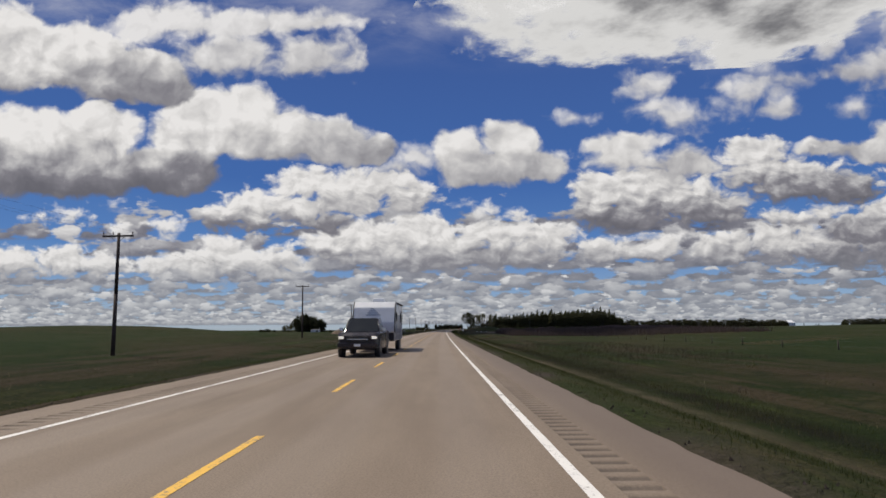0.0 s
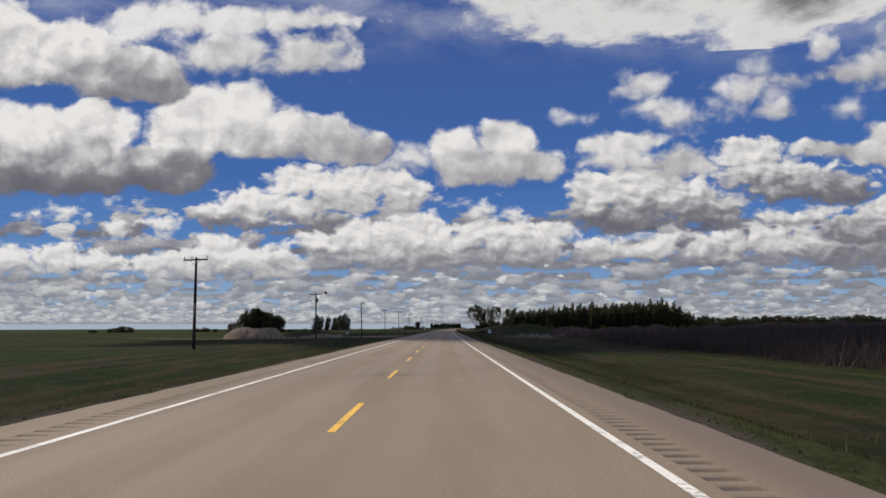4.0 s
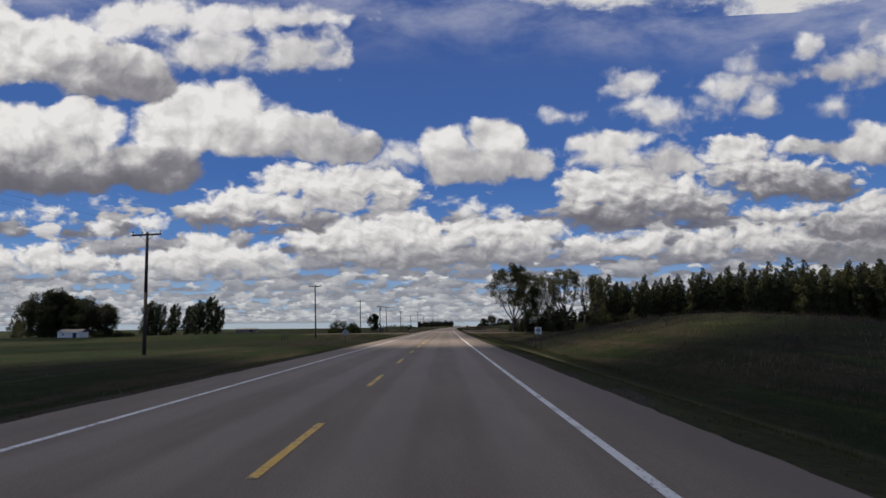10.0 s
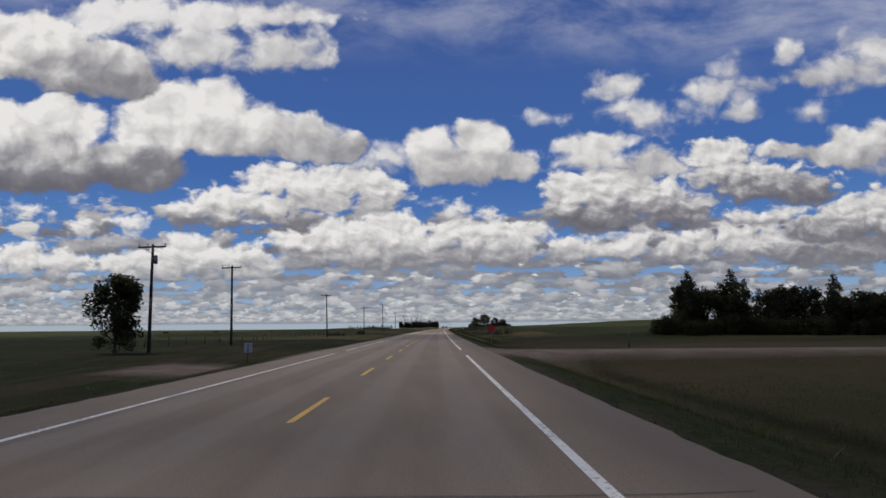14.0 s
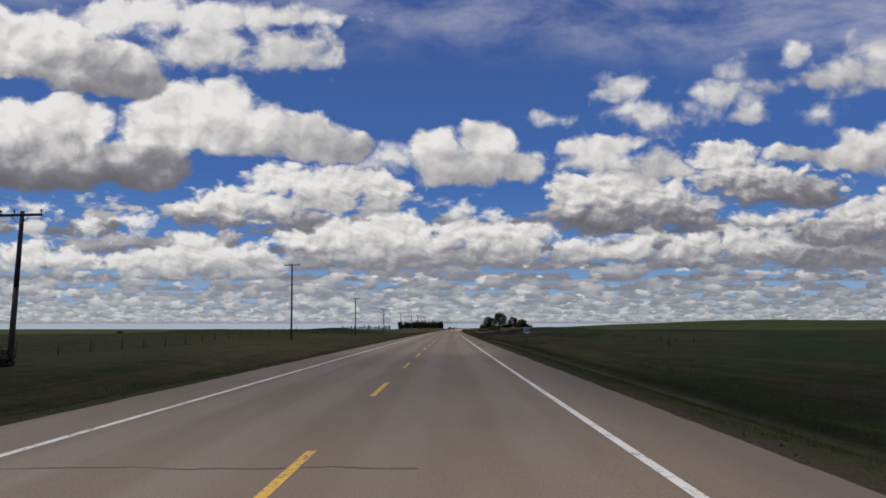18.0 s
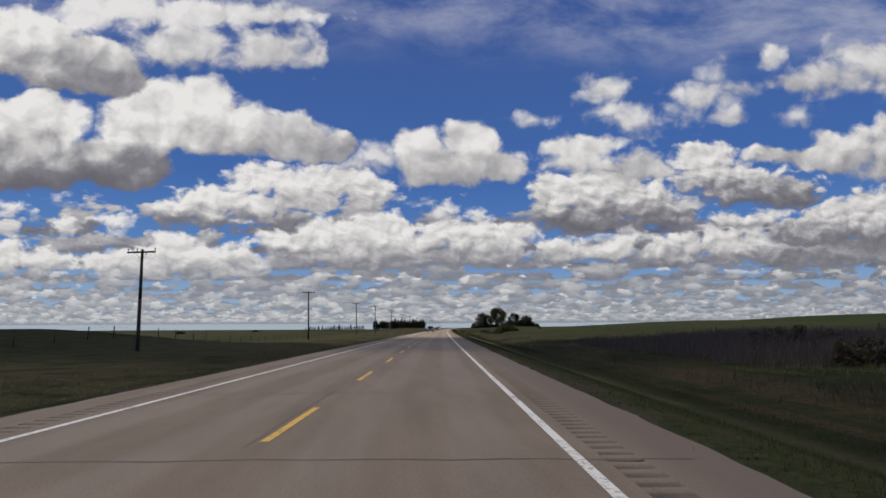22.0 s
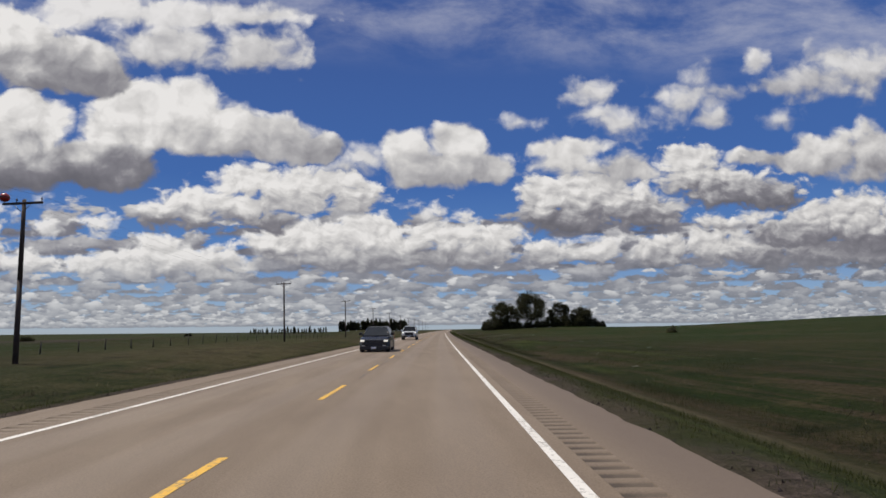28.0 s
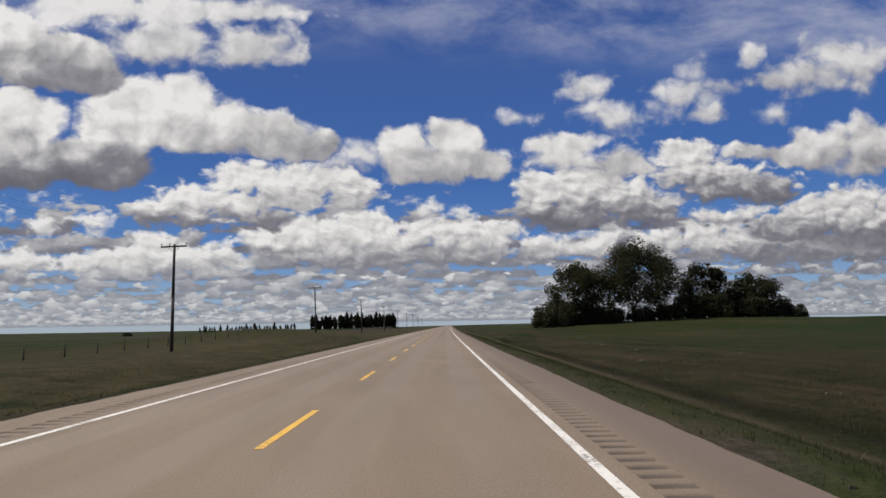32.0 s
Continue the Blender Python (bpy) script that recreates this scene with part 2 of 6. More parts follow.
cloud_heap(3.59, 0.20, (6.56, 3.72, 0.30, 0.10), (7.18, 3.80, 0.22, 0.12), torn=1.0)

# grey where thick, white where the sun reaches; clouds nearer the sun are brighter
tone = W.math("SUBTRACT", tone, W.ramp(u, -5.0, 9.0, -0.03, 0.15, smooth=False))
grade = W.t.nodes.new("ShaderNodeValToRGB")
W.put(grade.inputs[0], tone)
for k, (at, color) in enumerate(((0.0, (0.12, 0.118, 0.140)), (0.28, (0.215, 0.209, 0.235)), (0.55, (0.42, 0.412, 0.425)), (0.80, (0.63, 0.615, 0.605)), (1.0, (0.80, 0.78, 0.765)))):
    stop = grade.color_ramp.elements[k] if k < 2 else grade.color_ramp.elements.new(at)
    stop.position, stop.color = at, (*color, 1)
white = W.mix(W.ramp(h, 0.0, 1.6, 0.50, 0.0), grade.outputs[0], (0.335, 0.37, 0.415))

# thin cirrus high up
streaks = W.add("ShaderNodeTexNoise", Vector=W.vmath("MULTIPLY", here, (0.32, 0.8, 1)), Scale=1.1, Detail=8.0, Roughness=0.62, Distortion=0.25).outputs[0]
veil = W.math("MULTIPLY", W.ramp(streaks, 0.36, 0.72), W.ramp(W.math("MULTIPLY_ADD", u, 0.05, h), 4.4, 5.6, 0.0, 0.8))
behind = W.mix(veil, clear, (0.40, 0.42, 0.53))
W.put(W.t.nodes["Background"].inputs[0], W.mix(cover, behind, white))
W.t.nodes["Background"].inputs[1].default_value = 1.0
sun = new("sun", bpy.data.lights.new("sun", "SUN"))
sun.data.energy = 3.9
sun.data.angle = radians(0.6)
sun.data.color = (1.0, 0.915, 0.79)
sun_way = Vector((-math.sin(radians(SUN_LEFT)) * math.cos(radians(SUN_UP)), math.cos(radians(SUN_LEFT)) * math.cos(radians(SUN_UP)), math.sin(radians(SUN_UP))))
sun.matrix_world = look(Vector((0, 0, 60)), Vector((0, 0, 60)) - sun_way)

# ---- materials ----
def plain(name, color, rough=0.7, metal=0.0, vary=0.25, scale=6.0, coat=0.0):
    """A surface with two scales of wear."""
    n = Nodes(name)
    p = n.coords()
    a, b = n.noise(p, scale, 5), n.noise(p, scale * 9, 3)
    dark = tuple(c * (1 - vary) for c in color)
    light = tuple(min(1.0, c * (1 + vary)) for c in color)
    m = n.mix(n.ramp(n.math("ADD", n.math("MULTIPLY", a, 0.7), n.math("MULTIPLY", b, 0.3)), 0.35, 0.65), dark, light)
    n.bump(b, 0.15, 0.01)
    n.put(n.bsdf.inputs["Coat Weight"], coat)
    return n.done(m, n.ramp(a, 0.3, 0.7, max(0.05, rough - 0.1), min(1, rough + 0.1)), metal)


def asphalt_material(name, lo, hi):
    n = Nodes(name)
    p = n.place()
    lane = n.attr("across")                       # metres right of the centre line
    grain, blotch, wide = n.noise(p, 45, 3), n.noise(n.vmath("MULTIPLY", p, (1.0, 0.22, 1.0)), 1.1, 5, 0.6), n.noise(p, 0.05, 3)
    streak = n.noise(n.vmath("MULTIPLY", p, (3.0, 0.12, 1.0)), 1.0, 4, 0.6)
    c = n.mix(n.ramp(blotch, 0.3, 0.7), lo, hi)
    c = n.mix(n.ramp(streak, 0.35, 0.7, 0.0, 0.28), c, tuple(v * 0.78 for v in lo))
    c = n.mix(n.ramp(wide, 0.35, 0.65, 0.0, 0.4), c, tuple(v * 1.12 for v in hi))
    # polished wheel tracks: two to each lane
    track = n.math("ABSOLUTE", n.math("SUBTRACT", n.math("ABSOLUTE", n.math("SUBTRACT", n.math("ABSOLUTE", lane), 1.75)), 0.85))
    worn = n.ramp(track, 0.15, 0.6, 0.22, 0.0)
    c = n.mix(worn, c, tuple(v * 1.15 for v in hi))
    c = n.mix(n.ramp(grain, 0.35, 0.72, 0.0, 0.5), c, tuple(v * 0.55 for v in lo))
    c = n.mix(n.math("MULTIPLY", n.attr("groove"), n.ramp(blotch, 0.25, 0.7, 0.75, 0.4)), c, (0.050, 0.040, 0.034))   # the grooves are mixed towards a darker brown
    c = n.mix(n.ramp(n.math("ADD", lane, n.math("MULTIPLY", blotch, 0.5)), 4.0, 5.0, 0.0, 0.7), c, (0.110, 0.083, 0.068))     # redder outer right shoulder, with lens fall-off put into the colour as darkening
    n.bump(n.math("ADD", grain, n.math("MULTIPLY", blotch, 0.6)), 0.5, 0.006)
    n.put(n.bsdf.inputs["Specular IOR Level"], 0.4)
    return n.done(c, n.ramp(worn, 0.0, 0.22, 0.82, 0.66))


ASPHALT = asphalt_material("old_asphalt", (0.168, 0.126, 0.091), (0.224, 0.175, 0.130))


def paint_material(name, color, under=(0.15, 0.13, 0.115)):
    n = Nodes(name)
    p = n.place()
    wear = n.math("ADD", n.math("MULTIPLY", n.noise(p, 14, 6, 0.7), 0.65), n.math("MULTIPLY", n.noise(p, 1.3, 3), 0.35))
    c = n.mix(n.ramp(wear, 0.51, 0.60, 0.0, 0.85), color, under)
    c = n.mix(n.ramp(n.noise(p, 3.0, 4), 0.4, 0.7, 0.0, 0.25), c, tuple(v * 0.7 for v in color))
    n.bump(n.noise(p, 60, 2), 0.2, 0.004)
    return n.done(c, 0.6)


WHITE_PAINT = paint_material("white_road_paint", (0.72, 0.70, 0.66))
YELLOW_PAINT = paint_material("yellow_road_paint", (0.72, 0.42, 0.05))
TAR = plain("crack_tar", (0.045, 0.04, 0.038), 0.55, 0, 0.3, 3)


def gravel_material(name, a, b):
    n = Nodes(name)
    p = n.place()
    v = n.add("ShaderNodeTexVoronoi", Vector=p, Scale=22.0)
    big = n.noise(p, 0.7, 5)
    c = n.mix(n.ramp(v.outputs["Color"], 0.2, 0.8), a, b)
    c = n.mix(n.ramp(big, 0.4, 0.7, 0.0, 0.5), c, tuple(x * 0.6 for x in a))
    n.bump(n.math("SUBTRACT", 1.0, v.outputs["Distance"]), 0.8, 0.02)
    n.put(n.bsdf.inputs["Specular IOR Level"], 0.08)
    return n.done(c, 0.9)


EDGE_STONE = gravel_material("dark_edge_stone", (0.036, 0.028, 0.024), (0.10, 0.078, 0.066))
SAND = gravel_material("pale_sand", (0.17, 0.128, 0.092), (0.32, 0.255, 0.19))
SPOIL = gravel_material("spoil_earth", (0.045, 0.030, 0.028), (0.110, 0.074, 0.066))


def land_material():
    n = Nodes("prairie_ground")
    p = n.place()
    fine, mid, big, huge = n.noise(p, 6.0, 5, 0.65), n.noise(p, 0.55, 5, 0.6), n.noise(p, 0.045, 5), n.noise(p, 0.006, 3)
    swath = n.noise(n.vmath("MULTIPLY", p, (0.42, 0.035, 1.0)), 1.0, 5, 0.6, 0.6)      # weeds run in bands along the road
    verge = n.attr("verge")                        # 1 by the pavement, 0 in the fields
    crop = n.mix(n.ramp(huge, 0.42, 0.58), (0.018, 0.032, 0.008), (0.028, 0.034, 0.011))
    crop = n.mix(n.ramp(big, 0.45, 0.65, 0.0, 0.6), crop, (0.056, 0.042, 0.023))
    wild = n.mix(n.ramp(big, 0.40, 0.60), (0.016, 0.026, 0.007), (0.030, 0.028, 0.013))
    wild = n.mix(n.ramp(swath, 0.48, 0.60, 0.0, 0.8), wild, (0.058, 0.041, 0.027))
    wild = n.mix(n.ramp(swath, 0.44, 0.30, 0.0, 0.7), wild, (0.058, 0.072, 0.018))
    c = n.mix(verge, crop, wild)
    c = n.mix(n.ramp(mid, 0.50, 0.76, 0.0, 0.55), c, (0.066, 0.054, 0.027))
    c = n.mix(n.math("MULTIPLY", n.attr("dry"), n.ramp(mid, 0.30, 0.62, 0.3, 1.0)), c, (0.078, 0.066, 0.034))
    c = n.mix(n.ramp(mid, 0.46, 0.28, 0.0, 0.7), c, (0.010, 0.015, 0.006))
    c = n.mix(n.ramp(fine, 0.40, 0.66, 0.0, 0.7), c, (0.009, 0.014, 0.005))
    c = n.mix(n.math("MULTIPLY", n.attr("mown"), n.ramp(fine, 0.3, 0.65, 0.8, 0.35)), c, n.mix(n.ramp(mid, 0.35, 0.65), (0.040, 0.052, 0.018), (0.062, 0.060, 0.028)))
    c = n.mix(n.math("MULTIPLY", n.attr("bare"), n.ramp(mid, 0.30, 0.6, 1.0, 0.55)), c, n.mix(n.ramp(fine, 0.35, 0.65), (0.040, 0.030, 0.028), (0.092, 0.070, 0.064)))
    c = n.mix(n.math("MULTIPLY", n.attr("lawn"), n.ramp(fine, 0.3, 0.65, 0.9, 0.55)), c, n.mix(n.ramp(big, 0.4, 0.6), (0.042, 0.039, 0.018), (0.062, 0.048, 0.027)))
    c = n.mix(n.math("MULTIPLY", n.attr("lane"), n.ramp(fine, 0.25, 0.6, 1.0, 0.78)), c, n.mix(n.ramp(mid, 0.35, 0.65), (0.150, 0.113, 0.101), (0.215, 0.170, 0.150)))
    c = n.mix(n.math("MULTIPLY", n.attr("sand"), n.ramp(mid, 0.42, 0.62, 1.0, 0.25)), c, n.mix(n.ramp(fine, 0.3, 0.7), (0.29, 0.23, 0.16), (0.46, 0.38, 0.275)))
    c = n.mix(n.math("MULTIPLY", n.attr("track"), n.ramp(mid, 0.3, 0.6, 0.9, 0.3)), c, (0.105, 0.086, 0.056))     # a faint mown track in the verge
    # dark brown left-hand field, its far part painted as under cloud shade
    c = n.mix(n.math("MULTIPLY", n.attr("dark_field"), n.ramp(mid, 0.3, 0.7, 1.0, 0.75)), c, n.mix(n.ramp(fine, 0.35, 0.65), (0.028, 0.021, 0.018), (0.052, 0.040, 0.034)))
    c = n.mix(n.math("MULTIPLY", n.attr("ditch_dark"), n.ramp(mid, 0.3, 0.6, 0.95, 0.6)), c, (0.012, 0.011, 0.008))     # a near-black strip along the ditch bottom
    n.bump(n.math("ADD", fine, n.math("MULTIPLY", mid, 1.5)), 1.0, 0.16)
    n.put(n.bsdf.inputs["Specular IOR Level"], 0.05)
    return n.done(c, 0.95)


LAND = land_material()


def leaf_material(name, a, b):
    n = Nodes(name)
    g = n.t.nodes.new("ShaderNodeNewGeometry")
    oi = n.t.nodes.new("ShaderNodeObjectInfo")
    r = g.outputs["Random Per Island"]
    c = n.mix(r, a, b)
    c = n.mix(n.math("MULTIPLY", oi.outputs["Random"], 0.35), c, (0.075, 0.075, 0.022))
    n.put(n.bsdf.inputs["Base Color"], c)
    n.put(n.bsdf.inputs["Roughness"], 0.6)
    n.put(n.bsdf.inputs["Specular IOR Level"], 0.15)
    tr = n.add("ShaderNodeBsdfTranslucent", Color=c)
    m = n.add("ShaderNodeMixShader", Fac=0.48)
    n.t.links.new(n.bsdf.outputs[0], m.inputs[1])
    n.t.links.new(tr.outputs[0], m.inputs[2])
    n.t.links.new(m.outputs[0], n.out.inputs[0])
    return n.mat


LEAF = leaf_material("poplar_leaf", (0.046, 0.054, 0.024), (0.165, 0.160, 0.088))
LEAF_DARK = leaf_material("dark_leaf", (0.016, 0.018, 0.010), (0.055, 0.056, 0.030))
LEAF_TIPPED = leaf_material("tipped_leaf", (0.014, 0.015, 0.010), (0.100, 0.105, 0.034))
LEAF_BUSH = leaf_material("bush_leaf", (0.030, 0.048, 0.012), (0.080, 0.098, 0.028))
LEAF_PURPLE = leaf_material("purple_twig", (0.042, 0.027, 0.034), (0.105, 0.072, 0.082))
LEAF_GREY = leaf_material("grey_twig", (0.060, 0.048, 0.050), (0.140, 0.112, 0.112))
LEAF_BROWN = leaf_material("brown_twig", (0.036, 0.026, 0.025), (0.078, 0.057, 0.052))
BLADE = leaf_material("grass_blade", (0.022, 0.036, 0.008), (0.066, 0.070, 0.024))
STRAW = leaf_material("dry_straw", (0.14, 0.11, 0.06), (0.28, 0.22, 0.13))
BLOSSOM = leaf_material("white_blossom", (0.55, 0.54, 0.48), (0.75, 0.74, 0.70))
BARK = plain("bark", (0.042, 0.034, 0.030), 0.9, 0, 0.4, 5)
POLE_WOOD = plain("tarred_pole_wood", (0.055, 0.036, 0.028), 0.85, 0, 0.35, 3)
POST_WOOD = plain("grey_post_wood", (0.052, 0.043, 0.035), 0.9, 0, 0.35, 6)
PORCELAIN = plain("brown_porcelain", (0.05, 0.03, 0.025), 0.25, 0, 0.2, 20)
WIRE = plain("dark_wire", (0.06, 0.06, 0.06), 0.5, 0.6, 0.2, 3)
SIGN_WHITE = plain("sign_white", (0.75, 0.75, 0.73), 0.45, 0, 0.06, 4)
SIGN_INK = plain("sign_black", (0.015, 0.015, 0.018), 0.5, 0, 0.2, 10)
SIGN_RED = plain("sign_red", (0.55, 0.02, 0.015), 0.45, 0, 0.15, 6)
ALUMINIUM = plain("bare_aluminium", (0.45, 0.45, 0.45), 0.45, 0.7, 0.1, 4)
STEEL = plain("galvanised_steel", (0.20, 0.20, 0.19), 0.5, 0.7, 0.2, 8)
BALL_RED = plain("marker_red", (0.42, 0.02, 0.02), 0.4, 0, 0.15, 4)

# ---- mesh helpers ----
def mesh_from(name, verts, faces, material=None, smooth=False):
    me = bpy.data.meshes.new(name)
    me.from_pydata([tuple(map(float, v)) for v in verts], [], [tuple(map(int, f)) for f in faces])
    if material:
        me.materials.append(material)
    if smooth:
        me.polygons.foreach_set("use_smooth", [True] * len(me.polygons))
    me.update()
    return me


def part(name, bm, material, parent, label=""):
    """Links a bmesh, or a mesh, as one object under parent."""
    if isinstance(bm, bmesh.types.BMesh):
        me = bpy.data.meshes.new(name)
        bm.to_mesh(me)
        bm.free()
        me.materials.append(material)
    else:
        me = bm
    ob = new(name, me)
    ob.parent = parent
    if label:
        tagged(ob, label)
    return ob


def thing(name, label, category, group="", kind=""):
    return tagged(new(name), label, category, group, kind)


def box(bm, x0, x1, y0, y1, z0, z1, bevel=0.0):
    r = bmesh.ops.create_cube(bm, size=1.0)
    for v in r["verts"]:
        v.co = ((x0 + x1) / 2 + v.co.x * (x1 - x0), (y0 + y1) / 2 + v.co.y * (y1 - y0), (z0 + z1) / 2 + v.co.z * (z1 - z0))
    if bevel:
        edges = list({e for v in r["verts"] for e in v.link_edges})
        bmesh.ops.bevel(bm, geom=edges, offset=bevel, segments=2, affect="EDGES", profile=0.5)
    return bm


def boxed(*a, bevel=0.0):
    return box(bmesh.new(), *a, bevel=bevel)


def rod(bm, a, b, r0, r1=None, sides=8):
    """A tapered rod from a to b."""
    a, b = Vector(a), Vector(b)
    r1 = r0 if r1 is None else r1
    q = (b - a).to_track_quat("Z", "Y")
    rings = []
    for c, r in ((a, r0), (b, r1)):
        rings.append([bm.verts.new(c + q @ Vector((r * math.cos(k * math.tau / sides), r * math.sin(k * math.tau / sides), 0))) for k in range(sides)])
    for k in range(sides):
        f = bm.faces.new((rings[0][k], rings[0][(k + 1) % sides], rings[1][(k + 1) % sides], rings[1][k]))
        f.smooth = True
    bm.faces.new(rings[0][::-1])
    bm.faces.new(rings[1])
    return bm


def rods(*specs, sides=8):
    bm = bmesh.new()
    for s in specs:
        rod(bm, *s, sides=sides)
    return bm


# ---- the lie of the land ----
RIGHT_EDGE, LEFT_EDGE = 4.82, -4.5
SWELLS_RIGHT = [(330, 27, 18, 10, 3.6), (428, 26, 30, 11, 2.7), (462, 34, 28, 14, 1.8), (852, 36, 30, 15, 1.7), (905, 40, 30, 18, 1.2), (1180, 330, 120, 200, 5.0), (1090, 190, 90, 70, 2.8),
                (965, 80, 60, 40, 1.2), (1354, 50, 30, 38, 2.1), (642, 47, 18, 24, 1.2), (1060, 110, 60, 60, 1.5), (240, 60, 50, 30, 0.8), (303, 62, 34, 38, -1.9), (985, 44, 34, 20, 1.5), (1300, 215, 70, 90, 3.1)]
SWELLS_LEFT = [(205, -140, 90, 60, 4.9), (905, -42, 22, 14, 2.0), (1350, -36, 36, 16, 2.0), (800, -46, 40, 18, 2.0), (875, -72, 40, 25, 1.7),
               (1180, -48, 25, 16, 1.2), (350, -48, 10, 10, 1.6), (100, -34, 40, 12, 1.0), (536, -33, 28, 18, -1.3), (312, -50, 32, 30, -1.4)]


def soft(x, a, b):
    t = np.clip((x - a) / (b - a), 0, 1)
    return t * t * (3 - 2 * t)


def ripple(s, o):
    """Slow waves of the open fields."""
    return 0.5 * np.sin(s / 41 + 1.3 * np.sin(o / 63)) + 0.4 * np.sin(o / 37 + s / 90 + 2) + 0.25 * np.sin(s / 17 + o / 23)


def land(s, o):
    """Height of the ground beside the road."""
    s, o = np.asarray(s, float), np.asarray(o, float)
    e = np.where(o > 0, o - RIGHT_EDGE, LEFT_EDGE - o)
    right = -0.85 + 0.012 * np.clip(o - 20, 0, 320)
    left = -0.7 - (0.009 + 0.006 * soft(s, 1000, 1150)) * np.clip(-o - 20, 0, 500)
    field = np.where(o > 0, right, left) + ripple(s, o) * soft(e, 8, 60) * (1 - soft(e, 250, 500)) * 0.9
    for cs, co, rs, ro, h in SWELLS_RIGHT + SWELLS_LEFT:
        field = field + h * np.exp(-((s - cs) / rs) ** 2 - ((o - co) / ro) ** 2)
    ditch = -0.05 - 1.0 * soft(e, 0.5, 5.0)
    z = ditch + (field - ditch) * soft(e, 5.6, 12.0)
    bank = np.where(o > 0, np.exp(-((s - 511.5) / 5.0) ** 4) + np.exp(-((s - 569.0) / 5.0) ** 4), np.exp(-((s - 512.0) / 7.0) ** 4))       # the side tracks run on low banks
    z = z + (np.maximum(z, -0.12 - 0.002 * e) - z) * bank * (1 - soft(e, 60, 90))
    return np.where(e < 0, -0.14, z)


def lane_off(s, o):
    """1 where a gravel side track leaves the road."""
    flare = 3.6 * np.exp(-np.clip(np.abs(o) - 5, 0, 99) / 3.0)
    flare = np.where(o < 0, 4.2 * np.exp(-np.clip(-o - 5, 0, 99) / 6.0), flare)
    a = np.exp(-((s - 511.5) / (2.1 + flare)) ** 4) * (o > -30)
    b = np.exp(-((s - 567.0 - 1.8 * soft(o, 4, 12)) / (2.8 + flare)) ** 4) * (o > -16)
    pit = np.exp(-((s - 300) / 9.0) ** 4 - ((o - 45) / 26.0) ** 4)
    return np.clip(a + b + pit, 0, 1)


def sand_of(s, o):
    """Bare sand that spills out of a yard towards the ditch."""
    e = 4 * np.sin(s / 4.1 + o / 7) + 3 * np.sin(o / 3.3 + 2)
    return np.clip(np.exp(-((s - 305 + e) / 25.0) ** 4 - ((o + 38 + e) / 25.0) ** 4), 0, 1) * (o < -10)


def ladder(points):
    """Stations with a step that changes from span to span: (start, step), ..., (end, 0)."""
    out = []
    for (a, step), (b, _) in zip(points, points[1:]):
        out += list(np.arange(a, b - step * 0.3, step))
    return np.array(out + [points[-1][0]])


def sheet(name, ss, oo, zfun, material, attrs):
    S, O = np.meshgrid(ss, oo, indexing="ij")
    x, y, z = along(S, O, zfun(S, O))
    n, m = S.shape
    idx = np.arange(n * m).reshape(n, m)
    faces = np.stack([idx[:-1, :-1], idx[:-1, 1:], idx[1:, 1:], idx[1:, :-1]], -1).reshape(-1, 4)
    me = mesh_from(name, np.stack([x, y, z], -1).reshape(-1, 3), faces, material, True)
    for key, fun in attrs.items():
        me.attributes.new(key, "FLOAT", "POINT").data.foreach_set("value", np.ascontiguousarray(fun(S, O), np.float32).ravel())
    return new(name, me)


def verge_of(s, o):
    e = np.where(o > 0, o - RIGHT_EDGE, LEFT_EDGE - o)
    return 1 - soft(e, 14, 30)


def bare_of(s, o):
    e = np.where(o > 0, o - RIGHT_EDGE, LEFT_EDGE - o)
    edge = 1 - soft(e + 0.35 * np.sin(s * 1.7) + 0.25 * np.sin(s * 0.43) - 0.45 * soft(s, 990, 1040) * (1 - soft(s, 1170, 1200)), 0.2, 0.6)
    return edge


def dry_of(s, o):
    """The left-hand verge is drier grass."""
    e = LEFT_EDGE - o
    return soft(s, 560, 680) * soft(e, 0.4, 2.0) * (1 - soft(e, 16, 40)) * (0.65 + 0.35 * np.sin(s / 31) * np.sin(s / 12 + o / 9))


def track_of(s, o):
    """A worn strip along the right-hand verge, clear in places only."""
    there = np.clip(0.7 + np.sin(s / 53 + 1.1) + 0.4 * np.sin(s / 17) + 0.8 * soft(s, 700, 800), 0, 1)
    return np.exp(-((o - 9.25 - 0.2 * np.sin(s / 11)) / 0.42) ** 2) * there


def mown_of(s, o):
    """The strip beside the pavement is mown now and then."""
    return (o > 0) * (1 - soft(o, 8.6, 9.4)) * (0.75 + 0.25 * np.sin(s / 19) * np.sin(s / 7 + o))


def lawn_of(s, o):
    """Short mown grass, dry at the tips, between the two side tracks."""
    return soft(s, 514, 518) * (1 - soft(s, 612, 640)) * soft(o, 6.5, 9) * (1 - soft(o, 120, 150))


def dark_field_of(s, o):
    """A dark field beyond the left-hand fence."""
    near = soft(s, 1140, 1170) * (1 - soft(s, 1255, 1285)) * soft(-o, 46, 52) * (1 - soft(-o, 200, 240))
    # the far stretch is cloud shade put into the ground colour
    return near + soft(s, 1405, 1440) * (1 - soft(s, 1790, 1815)) * soft(-o, 27, 31) * (1 - soft(-o, 420, 440))


def ditch_dark_of(s, o):
    """A darker strip along the bottom of the right-hand ditch."""
    line = 10.75 + 0.3 * np.sin(s / 23) + 0.15 * np.sin(s / 7)
    return np.exp(-((o - line) / 0.55) ** 2) * (1 - np.clip(lane_off(s, o) * 2, 0, 1)) * np.clip(0.75 + 0.5 * np.sin(s / 37 + 0.6), 0.25, 1)


